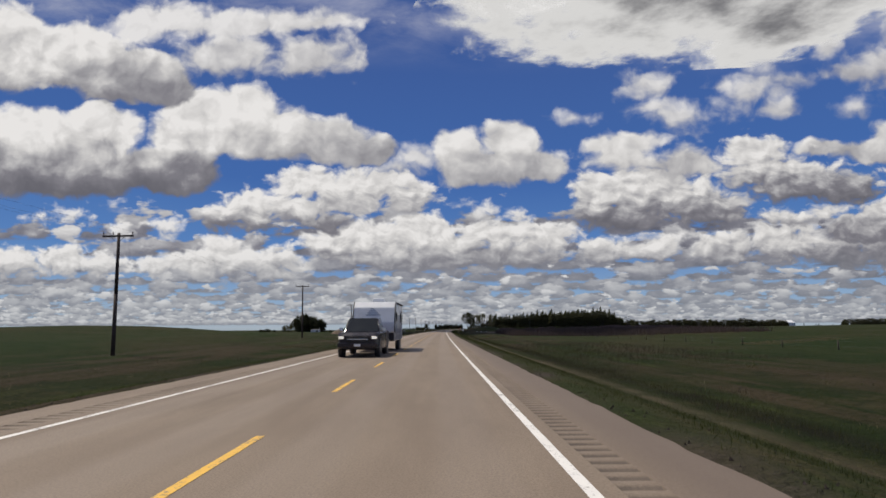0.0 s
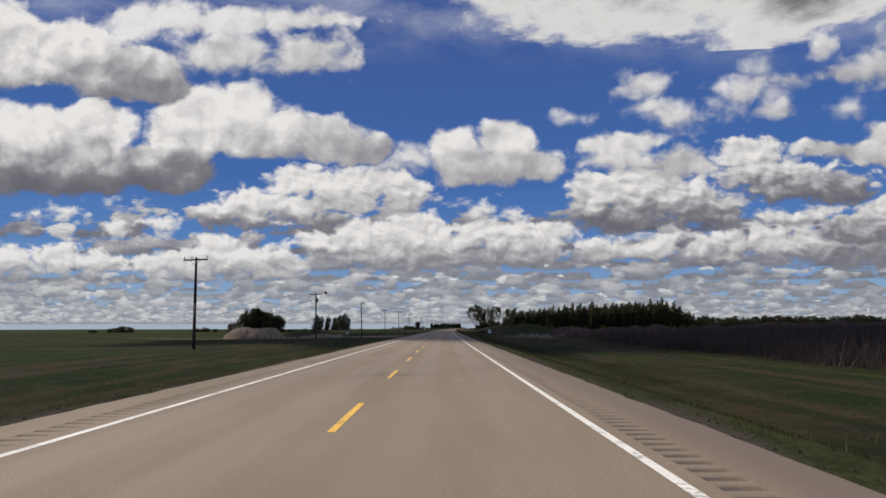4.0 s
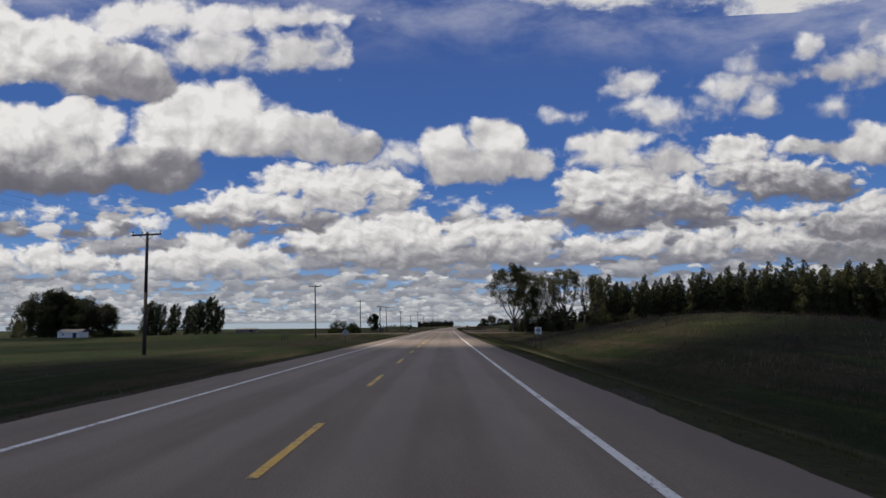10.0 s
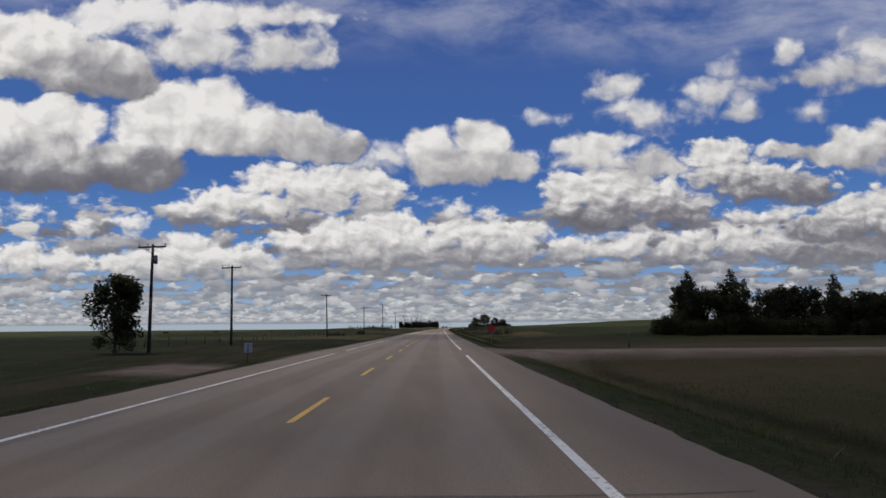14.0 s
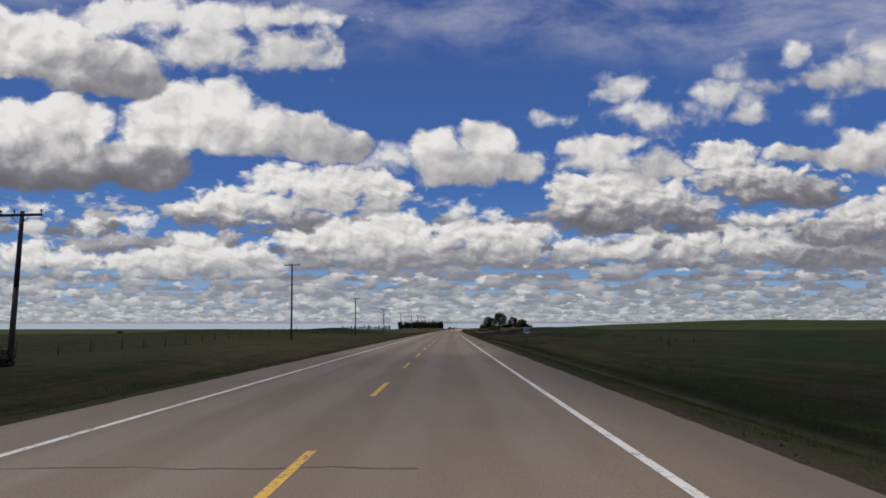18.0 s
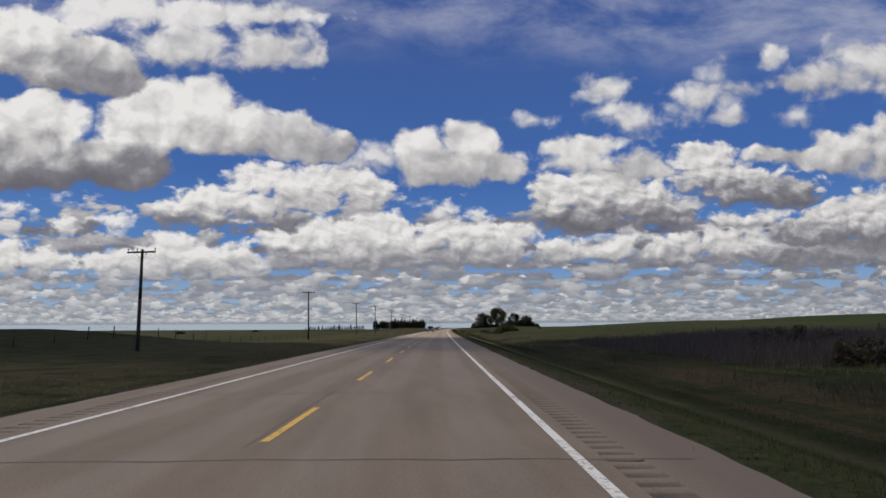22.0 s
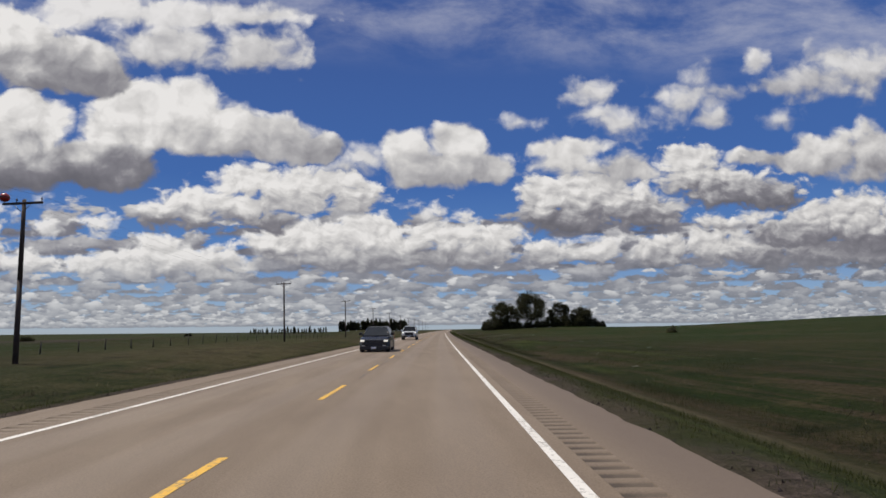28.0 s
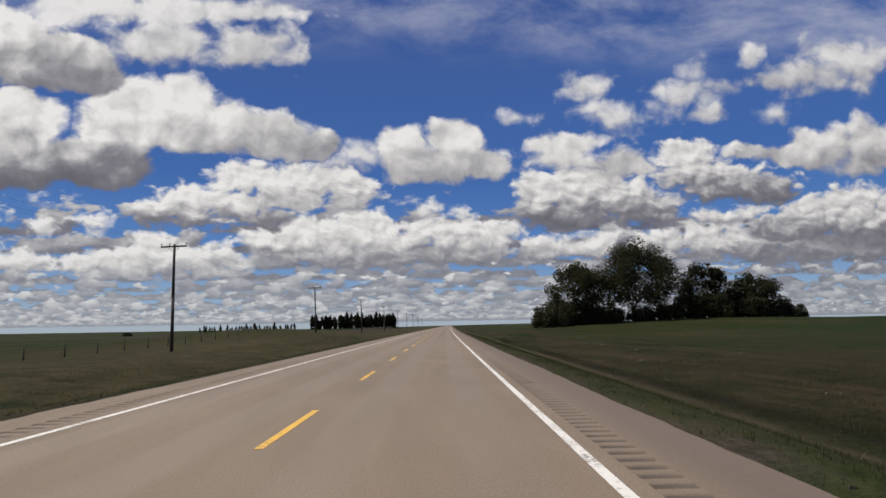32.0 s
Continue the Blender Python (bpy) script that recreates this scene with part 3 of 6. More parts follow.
ss = ladder([(-900, 60), (-120, 12), (-12, 2.2), (1420, 10), (1900, 50), (3000, 150), (4700, 0)])
half = [0.0, 0.4, 0.8, 1.3, 1.8, 2.3, 2.7, 3.1, 3.5, 3.9, 4.4, 4.8, 5.2, 5.6, 6.0, 6.4, 6.9, 7.8, 9, 10.2, 11.5, 13, 15, 17, 19, 21.5, 24, 27, 30, 33.5, 37, 41, 46, 51, 57, 64, 72, 82, 95, 110, 130,
        155, 185, 230, 300, 400, 550, 800, 1200, 1800, 2600, 3600]
oo = np.array([LEFT_EDGE - h for h in half[::-1]] + [0.0] + [RIGHT_EDGE + h for h in half])
ground = sheet("ground", ss, oo, land, LAND, {"verge": verge_of, "bare": bare_of, "lane": lane_off, "track": track_of, "sand": sand_of, "dry": dry_of, "ditch_dark": ditch_dark_of, "dark_field": dark_field_of, "lawn": lawn_of, "mown": mown_of})
tagged(ground, "rolling green prairie fields with grassy roadside ditches", "ground", kind="structure")

# ---- the road ----
RUMBLE_IN, RUMBLE_OUT = 3.78, 4.18
LEFT_IN, LEFT_OUT = -3.95, -3.55
road_ss = ladder([(-150, 6), (1600, 30), (2600, 0)])


def strip(name, a, b, n, s_list=road_ss):
    ob = sheet(name, s_list, np.linspace(a, b, n), lambda S, O: 0.0 * S - 0.0012 * np.abs(O) ** 1.2, ASPHALT, {"across": lambda S, O: O})
    return ob


road = strip("road", LEFT_IN + 0.4, RUMBLE_IN, 13)
tagged(road, "worn grey-brown two-lane asphalt highway", "road", kind="structure")


def frayed(name, inner, outer, seed):
    """A shoulder strip whose outer edge is broken and uneven."""
    st = ladder([(-150, 6), (-14, 0.45), (1340, 6), (1600, 30), (2600, 0)])
    r = np.random.default_rng(seed)
    fray = np.convolve(r.normal(size=len(st) + 8), np.ones(9) / 9, "valid") * 0.045 + r.normal(size=len(st)) * 0.018
    side = 1.0 if outer > inner else -1.0
    cols = np.linspace(0, 1, 4)
    O = inner + (outer - inner + side * (fray[:, None] + 0.12)) * cols[None, :]
    S = st[:, None] + 0 * O
    x, y, z = along(S, O, -0.0012 * np.abs(O) ** 1.2)
    idx = np.arange(O.size).reshape(O.shape)
    f = np.stack([idx[:-1, :-1], idx[:-1, 1:], idx[1:, 1:], idx[1:, :-1]], -1).reshape(-1, 4)
    me = mesh_from(name, np.stack([x, y, z], -1).reshape(-1, 3), f if side > 0 else f[:, ::-1], ASPHALT, True)
    me.attributes.new("across", "FLOAT", "POINT").data.foreach_set("value", np.ascontiguousarray(O, np.float32).ravel())
    return new(name, me)


shoulders = [frayed("shoulder", RUMBLE_OUT, RIGHT_EDGE + 0.12, 1), frayed("shoulder", LEFT_IN, LEFT_EDGE - 0.08, 2)]
for ob in shoulders:
    tagged(ob, "paved asphalt shoulder beside the highway", "road shoulder", kind="structure")


def rumble(a, b, s0, s1, grooved):
    """A shoulder strip with milled grooves, 0.3 m apart."""
    if not grooved:
        st = np.arange(s0, s1 + 5, 6.0)
        st[-1] = s1
        zz = np.zeros(len(st))
    else:
        base = np.arange(s0, s1, 0.305)
        st = np.concatenate([base[:, None] + np.array([0, 0.13, 0.165, 0.215, 0.265])[None, :]], 1).ravel()
        zz = np.tile([0, 0, -0.028, -0.03, -0.012], len(base))
    z_of = dict(zip(np.round(st, 4), zz))
    ob = sheet("rumble_strip", st, np.array([a, a + 0.012, b - 0.012, b]),
               lambda S, O: np.where((O > a + 0.006) & (O < b - 0.006), zz[:, None] + 0 * O, 0.0) - 0.0012 * np.abs(O) ** 1.2, ASPHALT,
               {"across": lambda S, O: O, "groove": lambda S, O: np.where((O > a + 0.006) & (O < b - 0.006), (zz[:, None] < -0.005) + 0.0 * O, 0.0)})
    tagged(ob, "milled rumble strip grooves in the asphalt shoulder" if grooved else "plain asphalt strip beside the edge line", "rumble strip", kind="structure")
    return ob


for a, b in ((RUMBLE_IN, RUMBLE_OUT), (LEFT_IN, LEFT_OUT)):
    rumble(a, b, -150, -20, False)
    rumble(a, b, -20, 372, True)
    rumble(a, b, 372, 728, False)
    rumble(a, b, 728, 1330, True)
    rumble(a, b, 1330, 2600, False)


def crown(o):
    return -0.0012 * abs(o) ** 1.2


def ribbon(name, stations, o0, o1, material, lift=0.004):
    st = np.asarray(stations, float)
    return sheet(name, st, np.linspace(o0, o1, 2), lambda S, O: lift - 0.0012 * np.abs(O) ** 1.2, material, {})


GAPS_RIGHT = ((508.5, 515.5), (561.0, 567.3))
GAPS_LEFT = ((509.5, 516.0), (564.0, 568.0))


def edge_line(o, gaps):
    cuts = [-150] + [v for g in gaps for v in g] + [2400]
    for a, b in zip(cuts[::2], cuts[1::2]):
        n = max(2, int((b - a) / 8))
        tagged(ribbon("edge_line", np.linspace(a, b, n), o - 0.06, o + 0.06, WHITE_PAINT), "worn white painted edge line", "road marking", kind="structure")


edge_line(3.52, GAPS_RIGHT)
edge_line(-3.25, GAPS_LEFT)
DASH, PERIOD = 2.9, 7.9
marks = thing("centre_line", "broken yellow painted centre line", "road marking", kind="structure")
for k in range(-18, 190):
    far = k * PERIOD
    d = ribbon("dash", [far - DASH, far - DASH / 2, far], -0.055, 0.055, YELLOW_PAINT)
    d.parent = marks


def crack(s, o0, o1, seed, wide=0.014, lean=0.0):
    """A tarred crack that wanders across the road."""
    r = random.Random(seed)
    n = 16
    pts, drift = [], 0.0
    for k in range(n + 1):
        drift = drift * 0.8 + r.uniform(-0.05, 0.05)
        pts.append((s + drift + lean * k / n, o0 + (o1 - o0) * k / n, wide * r.uniform(0.5, 1.25)))
    v, f = [], []
    for k, (a, o, w) in enumerate(pts):
        v += [along(a - w, o, 0.003 + crown(o)), along(a + w, o, 0.003 + crown(o))]
        if k:
            f.append((2 * k - 2, 2 * k - 1, 2 * k + 1, 2 * k))
    return mesh_from("crack", v, f, TAR)


def seam(s0, s1, o, seed, wide=0.012):
    """A tarred crack along the road."""
    r = random.Random(seed)
    n = max(4, int((s1 - s0) / 0.8))
    v, f, drift = [], [], 0.0
    for k in range(n + 1):
        drift = drift * 0.85 + r.uniform(-0.02, 0.02)
        w = wide * r.uniform(0.4, 1.2)
        a = s0 + (s1 - s0) * k / n
        v += [along(a, o + drift + w, 0.0025 + crown(o)), along(a, o + drift - w, 0.0025 + crown(o))]
        if k:
            f.append((2 * k - 2, 2 * k - 1, 2 * k + 1, 2 * k))
    return mesh_from("crack", v, f, TAR)


cracks = thing("road_cracks", "dark tarred cracks across the asphalt", "road crack", kind="structure")
for i, s in enumerate([37.9, 33.2, 76.8, 211.6, 209.9, 307.2, 424.6, 425.6, 538.7, 772.2, 849.3, 1024.5]):
    part("crack", crack(s, -3.3, 4.7, i), TAR, cracks)
for s, a, b in ((734.5, 0.1, 3.3), (234.2, -1.6, 0.4), (235.1, 0.9, 2.4), (659.2, -0.9, 0.2)):
    part("crack", crack(s, a, b, int(s) + 77), TAR, cracks)
rc = random.Random(5)
s = 90.0
while s < 1330:
    s += rc.uniform(14, 34)
    a, b = rc.choice([(-3.3, 4.8), (-3.3, 3.4), (0.2, 4.8), (-3.2, 1.2)])
    part("crack", crack(s, a, b, int(s), rc.uniform(0.012, 0.022), rc.uniform(-0.2, 0.2)), TAR, cracks)
for i, (a, b, o) in enumerate([(36, 48, 0.95), (112, 121, 1.35), (772, 790, -0.13), (796, 815, -0.2), (1157, 1170, 0.09), (1096, 1106, -0.17), (1119, 1127, -0.13), (1190, 1206, -0.15),
                               (1212, 1226, -0.13), (1092, 1104, 0.1), (1040, 1052, -0.1), (506, 511, 0.12), (850, 866, -0.14), (255, 268, -0.12)]):
    part("crack", seam(a, b, o, i), TAR, cracks)




# ---- power line ----
def ground_at(s, o):
    return float(land(s, o))


POLE_O = -22.8
POLES = [(-22, 9.0), (36.6, 8.9), (95.5, 9.3), (150.5, 8.2), (203, 8.3), (254.8, 7.9), (311.8, 8.5), (369.5, 8.3), (425.5, 9.4), (486, 9.3), (539.5, 8.8), (583.5, 8.8),
         (603, 9.0), (661, 8.8), (720.3, 8.0), (776, 11.3), (833.5, 9.0), (890.5, 8.0), (950.3, 8.3), (1008.5, 8.7), (1051.5, 9.5), (1110.2, 9.5), (1168.3, 9.2),
         (1226.2, 9.2), (1283, 9.3), (1340.3, 9.2), (1398, 9.4), (1456, 9.2), (1514, 9.2), (1572, 9.2), (1630, 9.2), (1690, 9.2), (1750, 9.2)]
LAMP_POLES = {583.5, 254.8, 1051.5}


def utility_pole(s, top, extra):
    foot = ground_at(s, POLE_O)
    h = top - foot
    p = thing("utility_pole", "tall tarred wooden utility pole with one crossarm in the roadside grass", "utility pole", "roadside power line")
    r = random.Random(int(s))
    part("pole", rods(((0, 0, -0.3), (0, 0, h * 0.5), 0.155, 0.135), ((0, 0, h * 0.5), (0, 0, h), 0.135, 0.105), sides=12), POLE_WOOD, p)
    part("crossarm", boxed(-1.22, 1.22, -0.17, -0.06, h - 0.32, h - 0.18, bevel=0.012), POLE_WOOD, p)
    for x in (-1, 1):
        part("brace", rods(((0, -0.14, h - 0.85), (x * 0.55, -0.14, h - 0.3), 0.018), sides=6), STEEL, p)
    for x in (-1.15, -0.38, 1.15):
        part("insulator", rods(((x, -0.11, h - 0.18), (x, -0.11, h - 0.06), 0.02), ((x, -0.11, h - 0.06), (x, -0.11, h + 0.02), 0.055, 0.045), ((x, -0.11, h + 0.02), (x, -0.11, h + 0.07), 0.045, 0.03), sides=8), PORCELAIN, p)
    if extra:
        part("transformer", rods(((0.28, 0, h - 1.75), (0.28, 0, h - 1.05), 0.17), ((0.28, 0, h - 1.05), (0.28, 0, h - 0.98), 0.19, 0.08), ((0.1, 0, h - 1.3), (0.28, 0, h - 1.3), 0.03), sides=12), STEEL, p, "grey can-shaped transformer")
        part("conduit", rods(((0.16, -0.05, 1.0), (0.12, -0.05, h - 1.2), 0.022), sides=6), STEEL, p)
    p.matrix_basis = spot(s, POLE_O, foot, r.uniform(-3, 3)) @ pose(0, 0, 0, r.uniform(-0.5, 0.5), r.uniform(-2.3, -1.1), 0)
    return p


for s, top in POLES:
    utility_pole(s, top, s in LAMP_POLES)
line = thing("power_line", "thin sagging wires strung between the roadside poles", "power line")
for x in (-1.15, -0.38, 1.15):
    bm = bmesh.new()
    for (s0, z0), (s1, z1) in zip(POLES, POLES[1:]):
        pts = []
        for k in range(9):
            u = k / 8
            pts.append(along(s0 + (s1 - s0) * u, POLE_O + x, z0 + (z1 - z0) * u + 0.06 - 4 * u * (1 - u) * 0.7))
        for a, b in zip(pts, pts[1:]):
            rod(bm, a, b, 0.0045, sides=4)
    part("wire", bm, WIRE, line)


def marker_ball(s, o, z):
    bm = bmesh.new()
    bmesh.ops.create_uvsphere(bm, u_segments=20, v_segments=12, radius=0.27)
    for f in bm.faces:
        f.smooth = True
    b = thing("marker_ball", "red aerial marker ball clamped on a power line wire", "marker ball", "marker balls on the wires")
    part("shell", bm, BALL_RED, b)
    part("seam_band", rods(((0, 0, -0.02), (0, 0, 0.02), 0.278), sides=20), SIGN_INK, b)
    part("clamp", boxed(-0.05, 0.05, -0.34, 0.34, 0.0, 0.05, bevel=0.01), STEEL, b)
    b.matrix_basis = spot(s, o, z)


marker_ball(257.0, POLE_O + 1.15, 8.1)
marker_ball(310.6, POLE_O + 0.3, 8.65)
marker_ball(1056.0, POLE_O + 1.15, 8.45)
marker_ball(1109.6, POLE_O - 1.15, 9.5)


# ---- trees and bushes ----
def leaf_mesh(name, lumps, count, size, material, rng, flat=0.0):
    """Many small leaf blades, scattered through round lumps (x, y, z, radius)."""
    lumps = np.array(lumps, float)
    w = lumps[:, 3] ** 2
    pick = rng.choice(len(lumps), count, p=w / w.sum())
    d = rng.normal(size=(count, 3))
    d /= np.linalg.norm(d, axis=1)[:, None]
    c = lumps[pick, :3] + d * (lumps[pick, 3] * rng.uniform(0.25, 1.0, count) ** 0.5)[:, None] * np.array([1, 1, 0.85])
    a = rng.normal(size=(count, 3))
    a /= np.linalg.norm(a, axis=1)[:, None]
    b = np.cross(a, rng.normal(size=(count, 3)))
    b /= np.linalg.norm(b, axis=1)[:, None]
    k = (size * rng.uniform(0.6, 1.4, count))[:, None]
    v = np.stack([c - a * k, c + b * k * 0.45, c + a * k, c - b * k * 0.45], 1).reshape(-1, 3)
    return mesh_from(name, v, np.arange(count * 4).reshape(-1, 4), material)


def limbs_mesh(segments, sides=6):
    bm = bmesh.new()
    for s in segments:
        rod(bm, *s, sides=sides)
    me = bpy.data.meshes.new("limb")
    bm.to_mesh(me)
    bm.free()
    me.materials.append(BARK)
    return me


def grow(rng, base, way, length, radius, depth, out, tips, spread=0.55):
    """Branches that fork, bending a little upwards."""
    a = Vector(base)
    for k in range(3):
        way = (Vector(way) + Vector(rng.normal(size=3)) * 0.13 + Vector((0, 0, 0.06))).normalized()
        b = a + way * (length / 3)
        r1 = radius * (1 - 0.13)
        out.append((a, b, radius, r1))
        a, radius = b, r1
    if depth == 0:
        tips.append(a)
        return
    for k in range(3 if depth > 1 else 2):
        side_way = (way + Vector(rng.normal(size=3)) * spread).normalized()
        grow(rng, a, side_way, length * rng.uniform(0.55, 0.8), radius * 0.62, depth - 1, out, tips, spread)


def limb_of(limbs):
    limbs.append([])
    return limbs[-1]


def soft_step(x):
    x = min(1.0, max(0.0, x))
    return x * x * (3 - 2 * x)


def broad_tree(name, label, group, h, w, leaves, size, seed, material=LEAF, fork=0.3, lean=0.0, bare=False, fill=1.0):
    rng = np.random.default_rng(seed)
    t = thing(name, label, "tree", group)
    limbs, tips = [], []
    trunk_top = Vector((lean * h * 0.1, 0, h * fork))
    part("trunk", rods(((0, 0, -0.3), (0, 0, 0.5), 0.034 * h * 0.8, 0.02 * h), ((0, 0, 0.5), trunk_top, 0.02 * h, 0.016 * h), sides=9), BARK, t)
    n = 5 if w > h * 0.5 else 4
    for k in range(n):
        a = k * math.tau / n + rng.uniform(-0.5, 0.5)
        out = w / h * 1.15
        way = Vector((math.cos(a) * out + lean * 0.4, math.sin(a) * out, rng.uniform(0.45, 1.2))).normalized()
        grow(rng, trunk_top, way, h * (1 - fork) * 0.42, 0.0105 * h, 2, limb_of(limbs), tips, 0.7)
    grow(rng, trunk_top, Vector((lean * 0.3, 0, 1)), h * (1 - fork) * 0.36, 0.012 * h, 2, limb_of(limbs), tips, 0.6)
    zs = max(p.z for p in tips)
    xs = max(math.hypot(p.x, p.y) for p in tips)
    fz, fx = (h * 0.95 - trunk_top.z) / (zs - trunk_top.z), w * 0.46 / xs

    mid, rise_ = h * (0.5 + 0.5 * fork), h * (0.48 - 0.5 * fork)

    def fit(p):
        """Spreads the branches through a rounded crown."""
        q = Vector((p.x * fx, p.y * fx, trunk_top.z + (p.z - trunk_top.z) * fz if p.z > trunk_top.z else p.z))
        out = Vector((q.x / (w * 0.5), q.y / (w * 0.5), (q.z - mid) / rise_))
        far = out.length
        if q.z <= trunk_top.z or far < 0.001:
            return q
        k = min(0.94, far ** 0.55) / far * soft_step((q.z - trunk_top.z) / (h * 0.2)) + 1 - soft_step((q.z - trunk_top.z) / (h * 0.2))
        return Vector((out.x * k * w * 0.5, out.y * k * w * 0.5, mid + out.z * k * rise_))

    for limb in limbs:
        part("limb", limbs_mesh([(fit(a), fit(b), r0, r1) for a, b, r0, r1 in limb], 5), BARK, t)
    segs = [seg for limb in limbs for seg in limb]
    if not bare:
        lumps = []
        nodes = [(fit(p), 1.0) for p in tips] + [(fit(b), 0.85) for a, b, r0, r1 in segs if r1 < 0.0066 * h]
        for q, k in nodes:
            out = Vector((q.x, q.y, 0)) * 0.12
            lumps.append((q.x + out.x + rng.normal() * w * 0.03, q.y + out.y + rng.normal() * w * 0.03, q.z + rng.normal() * h * 0.03, k * w * rng.uniform(0.055, 0.12) * fill))
        for k in range(int(7 * fill ** 2)):
            a = rng.uniform(0, math.tau)
            q = w * rng.uniform(0.25, 0.46)
            lumps.append((math.cos(a) * q, math.sin(a) * q, h * rng.uniform(fork * 0.8, fork + 0.22), w * rng.uniform(0.06, 0.12) * fill))
        for k in range(int(24 * fill ** 2)):                      # leaves between the limbs close the crown, with gaps
            d = Vector(rng.normal(size=3)).normalized() * rng.uniform(0.1, 0.92)
            if mid + d.z * rise_ > h * fork:
                lumps.append((d.x * w * 0.46, d.y * w * 0.46, mid + d.z * rise_, w * rng.uniform(0.06, 0.12)))
        part("crown", leaf_mesh("crown", lumps, leaves, size, material, rng), material, t)
    return t


def poplar(name, label, group, h, seed, leaves=2600, size=0.3, material=LEAF, slim=0.112):
    """A slender plume, bent over by the wind, with gaps between its upswept branches."""
    rng = np.random.default_rng(seed)
    t = thing(name, label, "tree", group)

    def stem(u):
        return Vector((0.10 * h * u ** 2.2, 0, h * u))

    part("trunk", rods(((0, 0, -0.4), stem(0.3), 0.17, 0.13), (stem(0.3), stem(0.6), 0.13, 0.09), (stem(0.6), stem(0.95), 0.09, 0.025), sides=7), BARK, t)
    lumps, segs = [], []
    for k in range(62):
        u = 0.10 + 0.90 * (k + rng.uniform()) / 62
        girth = h * slim * min(1.0, (1.06 - u) * 2.6) ** 0.8 * min(1.0, 0.55 + u * 1.6)
        a = rng.uniform(0, math.tau)
        off = girth * rng.uniform(0.25, 1.1)
        p = stem(u) + Vector((math.cos(a) * off, math.sin(a) * off, 0))
        r = girth * rng.uniform(0.20, 0.50) + 0.12
        lumps.append((p.x, p.y, p.z, r))
        lumps.append((p.x + 0.3 * r, p.y, p.z + r * 1.1, r * 0.6))
        segs.append((stem(max(0.02, u - 0.11)), p, 0.04, 0.012))
    part("branchwork", limbs_mesh(segs, 4), BARK, t)
    part("crown", leaf_mesh("crown", lumps, leaves, size, material, rng), material, t)
    return t


def spruce(name, label, group, h, seed, leaves=2600, size=0.26):
    rng = np.random.default_rng(seed)
    t = thing(name, label, "tree", group)
    part("trunk", rods(((0, 0, -0.3), (0, 0, h * 0.95), 0.16, 0.03), sides=7), BARK, t)
    lumps = []
    for k in range(40):
        u = (k + rng.uniform()) / 40
        z = h * (0.04 + 0.93 * u)
        r = h * 0.27 * (1 - u) ** 0.75 + 0.15
        a = rng.uniform(0, math.tau)
        lumps.append((math.cos(a) * r * 0.6, math.sin(a) * r * 0.6, z, 0.25 + r * 0.42))
    part("crown", leaf_mesh("crown", lumps, leaves, size, LEAF_DARK, rng), LEAF_DARK, t)
    return t


def bush(name, label, group, w, h, seed, leaves=3000, size=0.16, material=LEAF_BUSH):
    rng = np.random.default_rng(seed)
    t = thing(name, label, "bush", group)
    segs, lumps = [], []
    for k in range(22):
        a, r = rng.uniform(0, math.tau), math.sqrt(rng.uniform()) * 0.42
        x, y = math.cos(a) * r * w, math.sin(a) * r * w
        z = h * (0.78 * math.sqrt(max(0.05, 1 - (r / 0.5) ** 2))) * rng.uniform(0.55, 1.1)
        segs.append(((x * 0.25, y * 0.25, -0.2), (x * 0.8, y * 0.8, z * 0.85), 0.05, 0.02))
        lumps.append((x, y, z, h * rng.uniform(0.16, 0.26)))
        lumps.append((x * 1.08, y * 1.08, z * 0.45, h * rng.uniform(0.16, 0.24)))
        lumps.append((x * 1.1, y * 1.1, h * 0.12, h * rng.uniform(0.13, 0.2)))
    part("stemwork", limbs_mesh(segs, 5), BARK, t)
    part("foliage", leaf_mesh("foliage", lumps, leaves, size, material, rng), material, t)
    return t


def stand(ob, s, o, turn=0.0, size=1.0, sink=0.0):
    ob.matrix_basis = spot(s, o, ground_at(s, o) - sink, turn, size)


def scatter(kinds, places, seed, swing=360):
    """First of each kind at the first places, then copies; sizes and turns vary."""
    r = random.Random(seed)
    for i, (s, o, k) in enumerate(places):
        m = spot(s, o, ground_at(s, o), r.uniform(0, swing), k * r.uniform(0.88, 1.1))
        if i < len(kinds):
            kinds[i].matrix_basis = m
        else:
            copy_thing(kinds[r.randrange(len(kinds))], m)


# cottonwoods by the first farm lane
G = "tall cottonwoods by the farm lane"
LBL = "tall ragged cottonwood with dark green leaves and bare lower limbs"
for i, (s, o, h, w) in enumerate([(513.5, 17.6, 16.2, 11.8), (517.5, 21.5, 15.6, 9.0), (518.5, 31, 16.5, 8.5), (523, 26, 15.2, 9.0), (522, 40, 14.5, 8.0)]):
    stand(broad_tree("cottonwood_tree", LBL, G, h, w, (42000, 12000, 12000, 8000, 8000)[i], (0.095, 0.13, 0.13, 0.15, 0.15)[i], 11 + i, LEAF if i else LEAF_DARK, 0.12 + 0.03 * (i % 3), 0.15, fill=0.82), s, o, 40 * i)
for i, (s, o, h) in enumerate([(515, 26.5, 14.5), (520, 36, 14), (514.5, 20.5, 13), (518, 24, 15)]):
    stand(broad_tree("dead_tree", "bare dead grey tree with thin twigs among cottonwoods", G, h, 5.5, 10, 0.1, 31 + i, LEAF, 0.3, 0, True), s, o)
G = "shrubs under the cottonwoods"
shrubs = [bush("shrub", "dense dark green shrub under the cottonwoods", G, 6.0, 4.6, 51 + i, 4200, 0.16, m) for i, m in enumerate((LEAF_DARK, LEAF_DARK, LEAF))]
